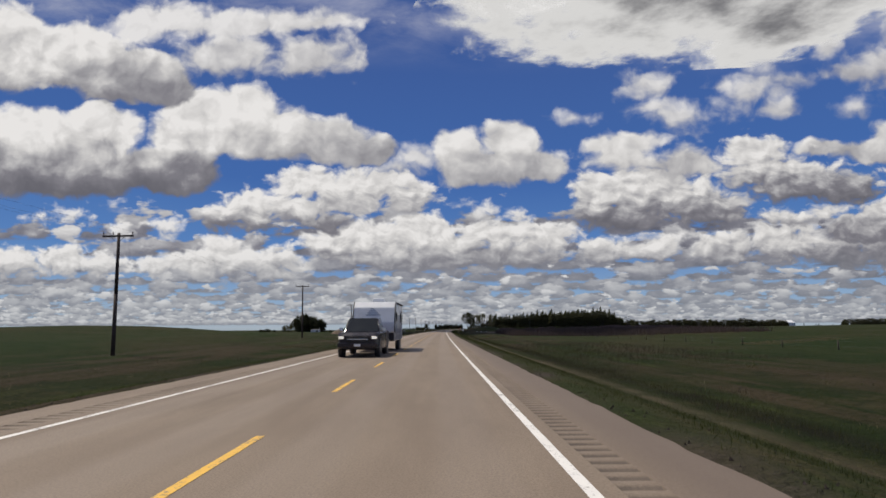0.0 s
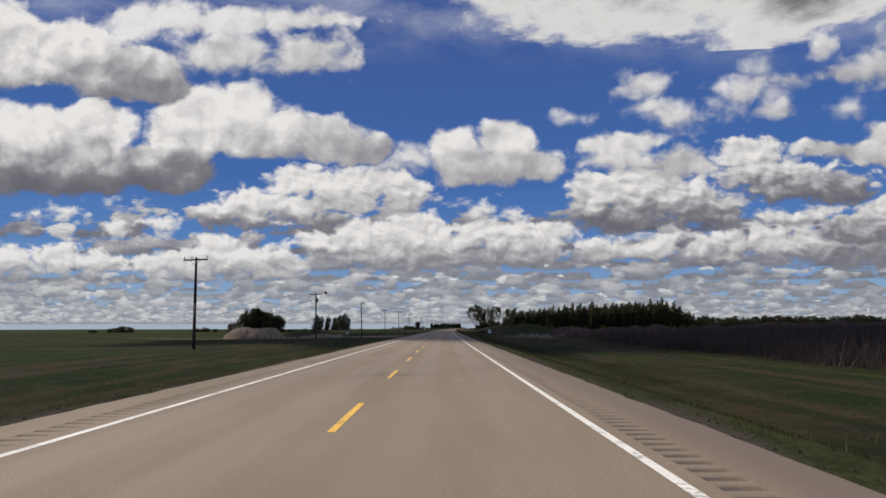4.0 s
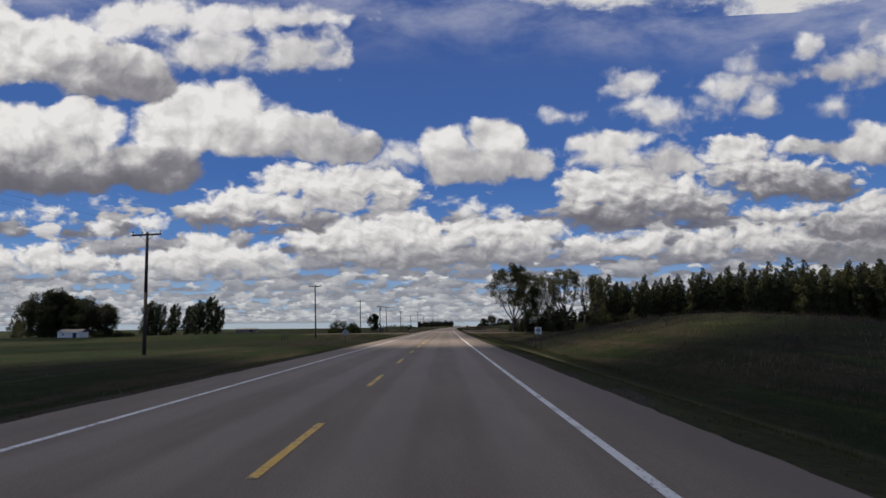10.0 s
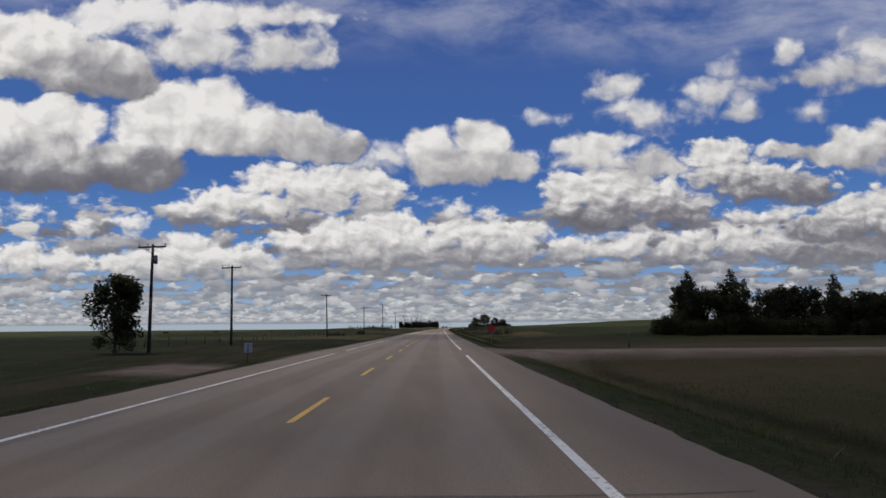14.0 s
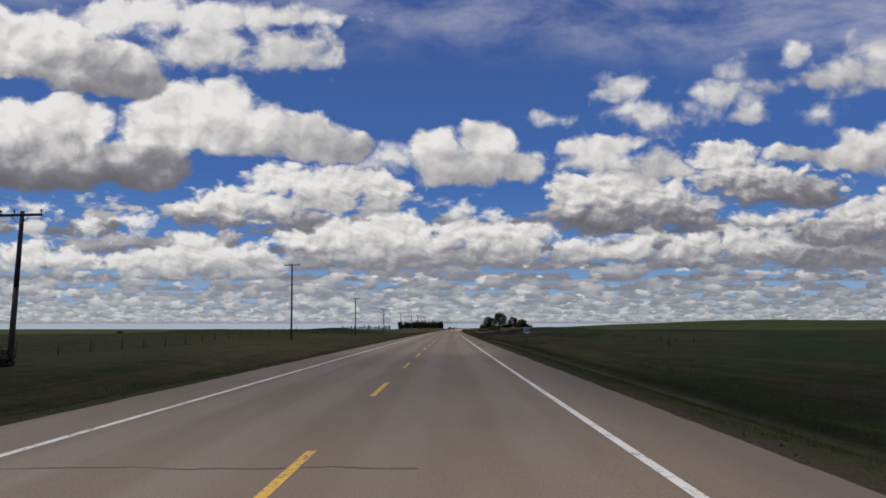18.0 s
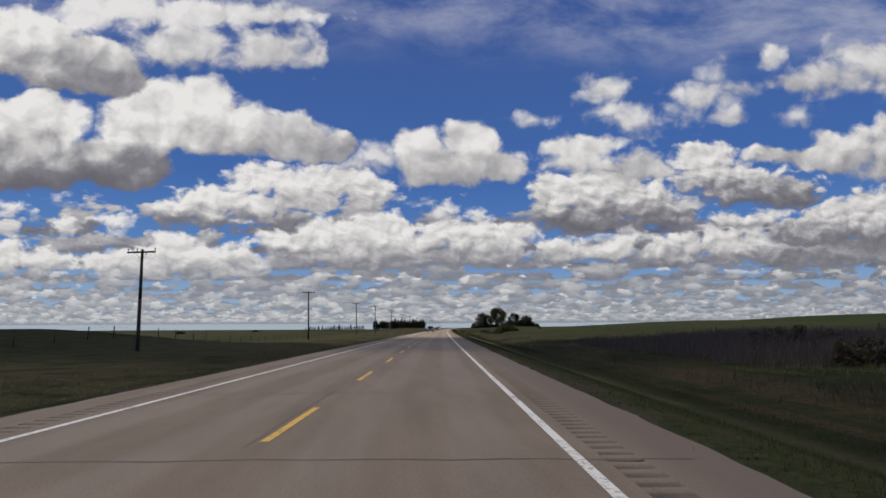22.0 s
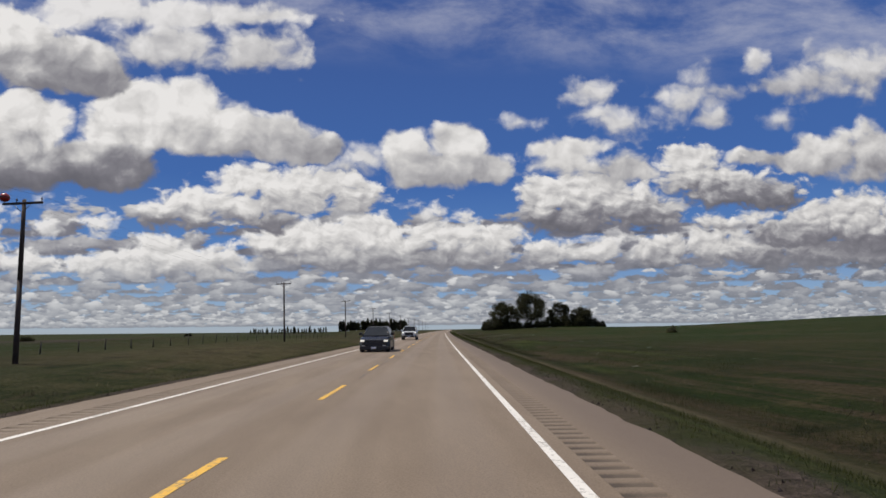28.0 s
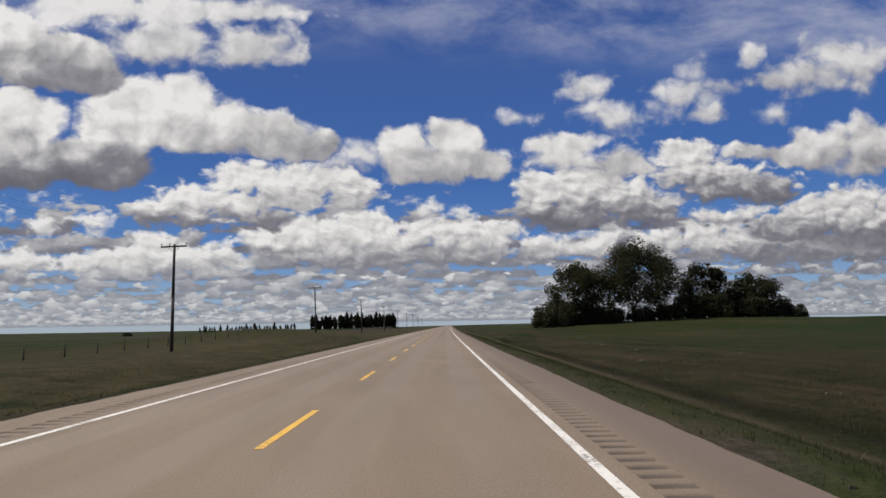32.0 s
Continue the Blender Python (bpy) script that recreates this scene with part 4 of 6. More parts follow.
scatter(shrubs, [(517, 20.6, 1.0), (516, 23.4, 1.05), (515.5, 26.5, 0.95), (516, 29.5, 1.1), (515, 34, 0.9), (517, 38.5, 1.05), (521, 20.0, 0.9), (523, 24, 0.9), (519, 43, 1.15), (522, 48, 1.0),
                 (524, 54, 0.9), (526, 60, 0.85), (527, 67, 0.9)], 3)

# shelterbelt of poplars across the field
G = "shelterbelt poplar row"
LBL = "wind-bent dark green poplar in a shelterbelt row"
belt = [poplar("poplar_tree", LBL, G, 14.6 + 0.9 * i, 70 + i, 6000, 0.21) for i in range(5)]
r = random.Random(9)
places = []
o = 41.0
while o < 163:
    k = float(np.interp(o, (41, 75, 103, 146, 163), (0.82, 1.12, 1.24, 1.22, 0.7)))
    places.append((531 + r.uniform(-2.5, 2.5), o, k * r.uniform(0.86, 1.08)))
    places.append((537 + r.uniform(-2, 2), o + 0.8, k * r.uniform(0.86, 1.05)))
    o += r.uniform(1.0, 1.6)
scatter(belt, places, 12, 25)
far_row = [bush("bush", "low dark bush in a far hedge row", "far hedge row", 9.0, 5.0, 95, 1500, 0.4, LEAF_DARK)]
scatter(far_row, [(536 + r.uniform(-4, 4), 158 + 5.6 * k + r.uniform(-2, 2), r.uniform(1.0, 1.5)) for k in range(28)] + [(540 + r.uniform(-4, 4), 378 + 6 * k, r.uniform(1.0, 1.5)) for k in range(12)], 15)
G = "bushes in front of the shelterbelt"
low = [bush("bush", "rounded green bush in front of the poplars", G, 6.0, 3.4, 90 + i, 2400, 0.2) for i in range(2)]
scatter(low, [(524 + r.uniform(-4, 3), 62 + 7.5 * k + r.uniform(-3, 3), r.uniform(0.7, 1.2)) for k in range(14)], 4)

# dark grove past the second lane
G = "dark grove by the farm lane"
grove = [spruce("spruce_tree", "dark green spruce in a dense farm grove", G, 9.5 + i, 110 + i, 3200, 0.24) for i in range(3)]
grove += [broad_tree("grove_tree", "dark leafy tree in a dense farm grove", G, 9.5, 7.0, 4200, 0.24, 115, LEAF_DARK, 0.12), broad_tree("grove_tree", "dark leafy tree in a dense farm grove", G, 8.5, 7.5, 4200, 0.24, 116, LEAF_DARK, 0.1)]
scatter(grove, [(630 + r.uniform(-3, 8) - 0.05 * k, 43 + k * 1.35 + r.uniform(-1, 1), r.uniform(0.8, 1.05)) for k in range(66)], 6)
grove_low = [bush("shrub", "dark shrub at the edge of the farm grove", G, 5.5, 4.2, 120, 2600, 0.2, LEAF_DARK)]
scatter(grove_low, [(625 + r.uniform(-2, 2), 39.5 + k * 3.3, r.uniform(0.75, 1.05)) for k in range(26)], 7)

# clump on the rise near the end of the drive
G = "tree clump on the rise"
stand(broad_tree("cottonwood_tree", "great spreading cottonwood with dark leaves on a rise", G, 16.6, 18.5, 30000, 0.22, 141, LEAF_DARK, 0.16, fill=1.4), 1354, 43)
stand(broad_tree("cottonwood_tree", "lower leaning cottonwood beside a great one", G, 13.0, 14.0, 13000, 0.24, 142, LEAF_DARK, 0.14, fill=1.2), 1352, 30.0)
stand(broad_tree("cottonwood_tree", "small cottonwood above dark shrubs", G, 11.5, 9.0, 8000, 0.26, 143, LEAF_DARK, 0.2, fill=1.4), 1356, 59)
stand(broad_tree("cottonwood_tree", "small cottonwood above dark shrubs", G, 9.5, 9.5, 8000, 0.26, 144, LEAF_DARK, 0.2, fill=1.4), 1356, 70)
clump = [bush("shrub", "dense dark shrub under the clump of cottonwoods", G, 9.5, 6.0, 150 + i, 6500, 0.26, m) for i, m in enumerate((LEAF_DARK, LEAF_DARK))]
scatter(clump, [(1350, 25, 0.9), (1352, 31, 1.0), (1353, 37, 0.9), (1350, 43, 0.65), (1352, 49, 0.75), (1354, 55, 0.95), (1354, 61, 1.1), (1355, 67, 1.15), (1355, 73, 0.9), (1356, 79, 0.6), (1348, 36, 0.6)], 8)
stand(broad_tree("dead_tree", "bare twiggy dead shrub tree in the clump", G, 5.5, 5, 10, 0.1, 33, LEAF, 0.2, 0, True), 1355, 77)

# farmstead trees across the left-hand field
G = "farmstead trees"
LBLF = "tall dark farmstead tree beyond the green field"
farm = [broad_tree("farm_tree", LBLF, G, 17, 13.0, 9000, 0.30, 160, LEAF, 0.08, fill=1.3), broad_tree("farm_tree", LBLF, G, 16, 11.0, 8000, 0.30, 161, LEAF_DARK, 0.08, fill=1.3)]
r = random.Random(21)
scatter(farm, [(612 + r.uniform(-6, 8), -170 + 2.5 * k + r.uniform(-1, 1), float(np.interp(k, (0, 2, 6, 12), (0.9, 1.2, 1.1, 0.75)))) for k in range(13)] +
        [(622 + r.uniform(-3, 6), -190 + 5 * k, r.uniform(0.45, 0.6)) for k in range(5)], 10)
farm_low = [bush("farm_bush", "rounded dark bush at the edge of the farmstead", G, 7.0, 4.2, 165, 2600, 0.26, LEAF_DARK)]
scatter(farm_low, [(604 + r.uniform(-3, 3), o, k) for o, k in ((-206, 0.9), (-199, 1.1), (-193, 0.8), (-137, 0.9), (-131, 0.8), (-125, 0.6), (-119, 0.95), (-113, 0.7))], 22)
G = "row of five poplars by the farmstead"
five = [poplar("poplar_tree", "slender wind-bent poplar with grey-green leaves beyond the pasture", G, 12.6 + 0.5 * i, 166 + i, 9000, 0.21, LEAF, 0.19) for i in range(2)]
scatter(five, [(571 + r.uniform(-2, 2), o, k) for o, k in ((-101.5, 0.92), (-98, 0.98), (-92.5, 1.0), (-87.5, 1.0), (-83.5, 0.95), (-80, 1.06), (-77.5, 0.9))], 23, 25)
G = "distant dark copse"
copse = [bush("copse_bush", "dark copse on the far prairie skyline", G, 22, 9, 170, 1800, 0.8, LEAF_DARK)]
scatter(copse, [(790, -385, 1.0), (795, -402, 0.8), (785, -420, 0.5), (1500, -420, 0.6), (1520, -330, 0.5), (1480, -500, 0.7), (1900, -380, 0.6)], 11)
G = "distant shelterbelt"
far_belt = [poplar("poplar_tree", "distant dark poplar in a shelterbelt", G, 15.0, 180, 2400, 0.55, LEAF_DARK)]
scatter(far_belt, [(1840 + r.uniform(-5, 5), -145 + k * 1.9, r.uniform(0.75, 1.1)) for k in range(48)] + [(1840 + r.uniform(-4, 4), -266 + k * 3.4, r.uniform(0.4, 0.62)) for k in range(31)], 13)
scatter([poplar("poplar_tree", "small far poplar on the skyline behind the road", "far skyline trees", 11.0, 181, 900, 0.5, LEAF_DARK)],
        [(1010 + r.uniform(-30, 30), 330 + k * 14 + r.uniform(-4, 4), r.uniform(0.5, 0.9)) for k in range(24)], 14)

# bare saplings stand out of the thicket
bare_kind = [broad_tree("bare_sapling", "bare grey sapling standing in the brown thicket", "saplings in the thicket", 4.6 + i, 2.6, 10, 0.1, 190 + i, LEAF, 0.25, 0, True) for i in range(2)]
scatter(bare_kind, [(212, 58, 0.9), (222, 66, 1.0), (205, 71, 0.8), (228, 78, 1.0), (216, 84, 0.9), (224, 92, 1.0), (208, 99, 0.8), (226, 106, 0.9)], 24)

# single bushes and small trees
stand(bush("bush", "large rounded green bush beside a utility pole", "", 9.4, 6.0, 200, 18000, 0.15, LEAF_TIPPED), 541, -27.8)
stand(broad_tree("small_tree", "small upright leafy tree in the roadside pasture", "", 6.6, 4.0, 8000, 0.15, 201, LEAF_DARK, 0.1, fill=1.6), 582, -24.9)
stand(bush("bush", "broad dark bush with yellowing tips beyond the ditch", "", 9.5, 3.3, 202, 14000, 0.11, LEAF_TIPPED), 1056, 25.5)
stand(bush("bush", "small green bush by a pale slough", "", 3.2, 2.0, 204, 2400, 0.12, LEAF), 1228, 64)
for s, o, w, h in ((1005, 17.3, 3.4, 1.5), (1046, 17.0, 3.6, 1.5), (1030, 21.0, 2.6, 1.0), (135, -13.4, 2.6, 0.8), (154, -12.4, 2.0, 0.6), (128, -19, 3.6, 1.2), (680, -24.5, 5.0, 1.1), (690, 17, 5.0, 1.4), (700, 22, 4.0, 1.2), (880, 25, 6.0, 1.5), (868, 21, 4.0, 1.2), (720, -23.8, 3.2, 1.3)):
    stand(bush("low_shrub", "low greyish shrub in the ditch grass", "ditch shrubs", w, h, int(s), 1500, 0.11, LEAF_BROWN), s, o)


# ---- brush, tall grass and straw, too many to count ----
def tufts(name, label, places, height, spread, blades, material, seed):
    rng = np.random.default_rng(seed)
    s, o = places
    n = len(s) * blades
    s, o = np.repeat(s, blades) + rng.normal(size=n) * spread, np.repeat(o, blades) + rng.normal(size=n) * spread
    h = np.repeat(height, blades)
    grown = track_of(s, o) < 0.3
    s, o, h = s[grown], o[grown], h[grown]
    n = len(s)
    x, y, z = along(s, o, land(s, o))
    h = h * rng.uniform(0.55, 1.25, n)
    a = rng.uniform(0, math.tau, n)
    w = 0.004 + h * 0.022
    lx, ly = rng.normal(size=n) * h * 0.35 + h * 0.12, rng.normal(size=n) * h * 0.35
    p0 = np.stack([x - np.cos(a) * w, y - np.sin(a) * w, z - 0.03], -1)
    p1 = np.stack([x + np.cos(a) * w, y + np.sin(a) * w, z - 0.03], -1)
    p2 = np.stack([x + lx, y + ly, z + h], -1)
    me = mesh_from(name, np.stack([p0, p1, p2], 1).reshape(-1, 3), np.arange(3 * n).reshape(-1, 3), material)
    return tagged(new(name, me), label, "grass", kind="stuff")


rng = np.random.default_rng(77)
N = 46000
s = rng.uniform(-5, 1335, N)
e = 0.8 + rng.gamma(1.6, 2.6, N)
o = np.where(rng.uniform(size=N) < 0.5, RIGHT_EDGE + e, LEFT_EDGE - e)
keep = (lane_off(s, o) + sand_of(s, o) < 0.3) & (e < 22)
tufts("verge_grass", "uneven green roadside grass along the ditches", (s[keep], o[keep]), rng.uniform(0.05, 0.13, keep.sum()), 0.26, 13, BLADE, 1)
N = 3000
s = rng.uniform(-5, 1335, N)
e = 1.0 + rng.gamma(2.5, 3.0, N)
o = np.where(rng.uniform(size=N) < 0.5, RIGHT_EDGE + e, LEFT_EDGE - e)
keep = lane_off(s, o) + sand_of(s, o) < 0.3
tufts("dry_grass", "pale dry stalks among the roadside grass", (s[keep], o[keep]), rng.uniform(0.08, 0.2, keep.sum()), 0.16, 4, STRAW, 2)
N = 1500
s, o = rng.uniform(340, 392, N), rng.uniform(14, 30, N)
tufts("tall_weeds", "dark tall weeds on the roadside bank", (s, o), rng.uniform(0.35, 0.85, N), 0.25, 14, LEAF_BROWN, 3)
N = 3400
s, o = rng.uniform(165, 240, N), 24 + 80 * rng.uniform(size=N) ** 1.2
tufts("brown_brush", "purple-brown thicket of bare brush in the field", (s, o), rng.uniform(0.8, 1.9, N), 0.6, 16, LEAF_PURPLE, 4)
N = 900
s, o = rng.normal(672, 3.0, N), rng.normal(24, 1.6, N)
tufts("straw_patch", "patch of pale dry reeds in the ditch", (s, o), rng.uniform(0.4, 0.9, N), 0.35, 18, STRAW, 5)
N = 1500
s, o = rng.uniform(868, 905, N), rng.uniform(17, 34, N)
tufts("grey_brush", "grey leafless brush on the roadside slope", (s, o), rng.uniform(0.45, 1.05, N), 0.45, 18, LEAF_GREY, 6)
N = 700
s, o = rng.uniform(30, 75, N), rng.uniform(11, 26, N)
tufts("grey_weeds", "grey-green weeds in the low field", (s, o), rng.uniform(0.15, 0.4, N), 0.4, 9, LEAF_BROWN, 8)
N = 30000
s, e = rng.uniform(-6, 1300, N), 0.62 + rng.gamma(1.5, 1.4, N)
o = np.where(rng.uniform(size=N) < 0.68, RIGHT_EDGE + e, LEFT_EDGE - e)
keep = (lane_off(s, o) + sand_of(s, o) < 0.3) & (e < 9)
tufts("edge_grass", "short thick green grass at the pavement edge", (s[keep], o[keep]), rng.uniform(0.03, 0.09, keep.sum()), 0.14, 11, BLADE, 21)
# cut straw lies in windrows across the right-hand field
rows_s, rows_o = [], []
for k in range(14):
    q = rng.uniform(size=160)
    rows_s.append(56 + 1.6 * k + 10 * q + rng.normal(size=160) * 0.12)
    rows_o.append(38 + 1.9 * k + 3.5 * q * q + rng.normal(size=160) * 0.12)
s, o = np.concatenate(rows_s), np.concatenate(rows_o)
tufts("windrow_straw", "thin windrows of pale cut straw across a field", (s, o), rng.uniform(0.08, 0.16, len(s)), 0.10, 5, STRAW, 43)
# rank growth along the ditch bottom
N = 9000
s = rng.uniform(-6, 1335, N)
o = 10.85 + 0.3 * np.sin(s / 23) + 0.15 * np.sin(s / 7) + rng.normal(size=N) * 0.28
keep = (lane_off(s, o) < 0.2) & (np.sin(s / 37 + 0.6) + 0.5 * np.sin(s / 9) > -0.75)
tufts("ditch_weeds", "dark rank weeds along the ditch bottom", (s[keep], o[keep]), rng.uniform(0.06, 0.17, keep.sum()), 0.30, 18, LEAF_DARK, 41)
# rough growth on the banks
N = 5200
s = np.concatenate([rng.uniform(392, 475, N // 2), rng.uniform(805, 925, N // 2)])
o = 13 + 24 * rng.uniform(size=N)
patch = np.sin(s / 3.1 + 1.7 * np.sin(o / 2.3)) + np.sin(s / 11 + o / 3.1) + 0.6 * np.sin(o / 1.3 + s / 5)
k = patch > 0.1
tufts("bank_weeds", "dry brown weeds over the roadside bank", (s[k], o[k]), rng.uniform(0.15, 0.5, k.sum()), 0.4, 16, LEAF_BROWN, 31)
k = patch < -0.9
tufts("bank_straw", "pale dry grass over the roadside bank", (s[k], o[k]), rng.uniform(0.12, 0.35, k.sum()), 0.4, 12, STRAW, 32)
# weeds grow in patches
N = 30000
s, e = rng.uniform(-6, 1335, N), 2.5 + rng.gamma(2.2, 3.2, N)
o = np.where(rng.uniform(size=N) < 0.6, RIGHT_EDGE + e, LEFT_EDGE - e)
patch = np.sin(s / 7.3 + 2.1 * np.sin(o / 5.1)) + np.sin(s / 19 + o / 3.7 + 1) + 0.7 * np.sin(s / 2.9 - o / 2.3)
keep = (lane_off(s, o) + sand_of(s, o) < 0.3) & (patch > 0.75) & (e < 26)
tufts("roadside_weeds", "dark rank weeds in patches along the ditch", (s[keep], o[keep]), rng.uniform(0.06, 0.17, keep.sum()), 0.40, 24, BLADE, 22)
keep = (lane_off(s, o) + sand_of(s, o) < 0.3) & (patch < -1.25) & (e < 26) & (e > 4)
tufts("brown_weeds", "last year's brown weed stalks along the ditch", (s[keep], o[keep]), rng.uniform(0.08, 0.24, keep.sum()), 0.38, 18, LEAF_BROWN, 23)
N = 240
s, o = np.concatenate([rng.normal(1226, 2.5, 90), rng.uniform(900, 1320, 100), rng.uniform(440, 520, 50)]), np.concatenate([rng.choice([17.0, 19.0, 26.0], 90) + rng.normal(0, 1.2, 90), rng.uniform(8, 22, 150)])
tufts("white_flowers", "scattered small white blossoms among the ditch grass", (s, o), rng.uniform(0.08, 0.15, N), 0.12, 5, BLOSSOM, 24)
N = 15000
s, e = rng.uniform(-5, 1335, N), 0.2 + rng.gamma(2.2, 0.2, N)
o = np.where(rng.uniform(size=N) < 0.6, RIGHT_EDGE + e, LEFT_EDGE - e)
bits = []
faces = []
for i in range(N):
    k = 0.008 + 0.032 * rng.uniform() ** 2.2
    x, y, z = along(s[i], o[i], float(land(s[i], o[i])))
    b = len(bits)
    bits += [(x - k, y - k, z - 0.01), (x + k, y - k * 0.6, z - 0.01), (x + k * 0.4, y + k, z - 0.01), (x + k * 0.1, y, z + k * 1.1)]
    faces += [(b, b + 1, b + 3), (b + 1, b + 2, b + 3), (b + 2, b, b + 3)]
tagged(new("edge_stones", mesh_from("edge_stones", bits, faces, EDGE_STONE)), "loose gravel stones along the pavement edge", "gravel", kind="stuff")


# ---- earth heaps ----
def heap(name, label, s, o, w, d, h, material, seed):
    r = np.random.default_rng(seed)
    n = 64
    g = np.linspace(-1, 1, n)
    X, Y = np.meshgrid(g, g, indexing="ij")
    R = np.sqrt(X ** 2 + Y ** 2)
    z = np.zeros_like(X)
    for k in range(15):                       # tipped load beside tipped load
        cx, cy = r.uniform(-0.62, 0.62), r.uniform(-0.4, 0.4)
        q = ((X - cx) / r.uniform(0.28, 0.5)) ** 2 + ((Y - cy) / r.uniform(0.3, 0.55)) ** 2
        z = np.maximum(z, np.sqrt(np.clip(1 - q, 0, 1)) * r.uniform(0.45, 1.0) * (1 - 0.5 * cx * cx))
    z = z * (1 - soft(R, 0.8, 1.0))
    clods = np.array([[noise.fractal(Vector((x * w * 0.45, y * d * 0.45, seed)), 0.8, 2.1, 4) for y in g] for x in g])
    z = z + (0.30 / h * clods + r.normal(size=X.shape) * 0.05 / h) * (z > 0.04)
    S, O = s + Y * d / 2, o + X * w / 2
    x, y, zz = along(S, O, land(S, O) + z * h - 0.08 * (z < 0.02))
    idx = np.arange(n * n).reshape(n, n)
    f = np.stack([idx[:-1, :-1], idx[1:, :-1], idx[1:, 1:], idx[:-1, 1:]], -1).reshape(-1, 4)
    return tagged(new(name, mesh_from(name, np.stack([x, y, zz], -1).reshape(-1, 3), f, material, False)), label, "earth heap", "earth heaps")


heap("sand_heap", "peaked brown sandy earth heap in the fenced yard", 309, -52, 22, 18, 4.0, SAND, 1)
heap("sand_heap", "low pale sand pile in the fenced yard", 326, -38, 18, 14, 1.3, SAND, 5)
for i, (s, o, w, d, h) in enumerate([(303, 41, 24, 20, 3.1), (307, 56, 30, 22, 3.5), (304, 75, 32, 22, 3.0), (309, 94, 32, 22, 3.2), (304, 114, 32, 22, 2.7)]):
    heap("spoil_heap", "brown spoil heap at a roadside dig", s, o, w, d, h, SPOIL, 10 + i)


# ---- fences and posts ----
def fence(s0, s1, o, step, h, wires, label, group):
    f = thing("wire_fence", label, "fence", group)
    r = random.Random(int(s0 + o))
    stations = np.arange(s0, s1, step)
    ends = []
    for s in stations:
        oo_ = o + r.uniform(-0.15, 0.15)
        z = ground_at(s, oo_)
        hh = h * r.uniform(0.85, 1.12)
        p = part("post", rods(((0, 0, -0.25), (r.uniform(-0.05, 0.05), r.uniform(-0.05, 0.05), hh), 0.06, 0.05), sides=6), POST_WOOD, f)
        p.matrix_basis = spot(s, oo_, z)
        ends.append((s, oo_, z, hh))
    for k in range(wires):
        bm = bmesh.new()
        for a, b in zip(ends, ends[1:]):
            u = 0.35 + 0.55 * k / max(1, wires - 1)
            rod(bm, along(a[0], a[1], a[2] + a[3] * u), along(b[0], b[1], b[2] + b[3] * u), 0.004, sides=3)
        part("wire", bm, WIRE, f)
    return f


GF = "roadside wire fences"
LF = "weathered wooden fence posts with thin wire along a pasture"
fence(640, 1045, -31.5, 4.6, 1.15, 3, LF, GF)
fence(1046, 1345, -31.0, 4.6, 1.15, 3, LF, GF)
fence(236, 330, -27.5, 3.2, 1.05, 2, "closely set wooden posts with wire around a sand yard", GF)
fence(-4, 150, 36, 7.5, 0.9, 2, LF, GF)
fence(355, 470, 40, 5.5, 1.1, 2, LF, GF)
fence(770, 985, 36, 6.5, 1.0, 3, "wooden fence posts with wire over a grassy rise", GF)
fence(590, 640, -29, 5, 1.1, 2, LF, GF)


def guide_post(s, o, h=0.9):
    p = thing("guide_post", "short post with a white band beside the dig", "post", "white-banded posts")
    part("shaft", rods(((0, 0, -0.2), (0, 0, h * 0.78), 0.055), sides=8), POST_WOOD, p)
    part("white_band", rods(((0, 0, h * 0.78), (0, 0, h), 0.06, 0.055), sides=8), SIGN_WHITE, p)
    stand(p, s, o)


for s, o in ((262, 22), (264.5, 19.5), (267, 17.5), (259, 24.5), (271, 20), (276, 22), (281, 23), (285, 19), (290, 21)):
    guide_post(s, o)
for s, o, h in ((543.5, 23.4, 1.9), (544.3, 24.2, 1.9), (470, -24.5, 1.2), (471.5, -24, 1.2), (473, -25, 1.2), (1048, 16.5, 0.8), (700, 37, 1.2), (758, 28, 1.3), (590, 21, 1.4)):
    p = thing("marker_post", "dark weathered post standing in rough grass", "post", "single posts")
    part("shaft", rods(((0, 0, -0.25), (0, 0, h), 0.075, 0.065), sides=8), POST_WOOD, p)
    part("cap", rods(((0, 0, h), (0, 0, h + 0.04), 0.08, 0.05), sides=8), STEEL, p)
    stand(p, s, o)
def pedestal(s, o):
    """A small service box on a post, with guard posts round it."""
    p = thing("service_pedestal", "small white service box on a dark post among guard posts", "utility box")
    part("post", boxed(-0.07, 0.07, -0.07, 0.07, -0.3, 0.85, bevel=0.01), POST_WOOD, p)
    case = part("case", boxed(-0.26, 0.26, -0.14, 0.14, 0.85, 1.22, bevel=0.02), SIGN_WHITE, p, "white sheet metal case")
    part("hood", boxed(-0.30, 0.30, -0.17, 0.17, 1.22, 1.27, bevel=0.012), ALUMINIUM, case)
    part("meter", rods(((0, -0.14, 1.04), (0, -0.2, 1.04), 0.08, 0.07), sides=14), DARK_GLASS, case)
    for x, y, h in ((-0.55, -0.3, 0.8), (0.5, -0.35, 0.75), (0.55, 0.35, 0.85), (-0.5, 0.4, 0.8)):
        part("guard_post", rods(((x, y, -0.25), (x, y, h), 0.065, 0.06), sides=8), POST_WOOD, p)
    stand(p, s, o)


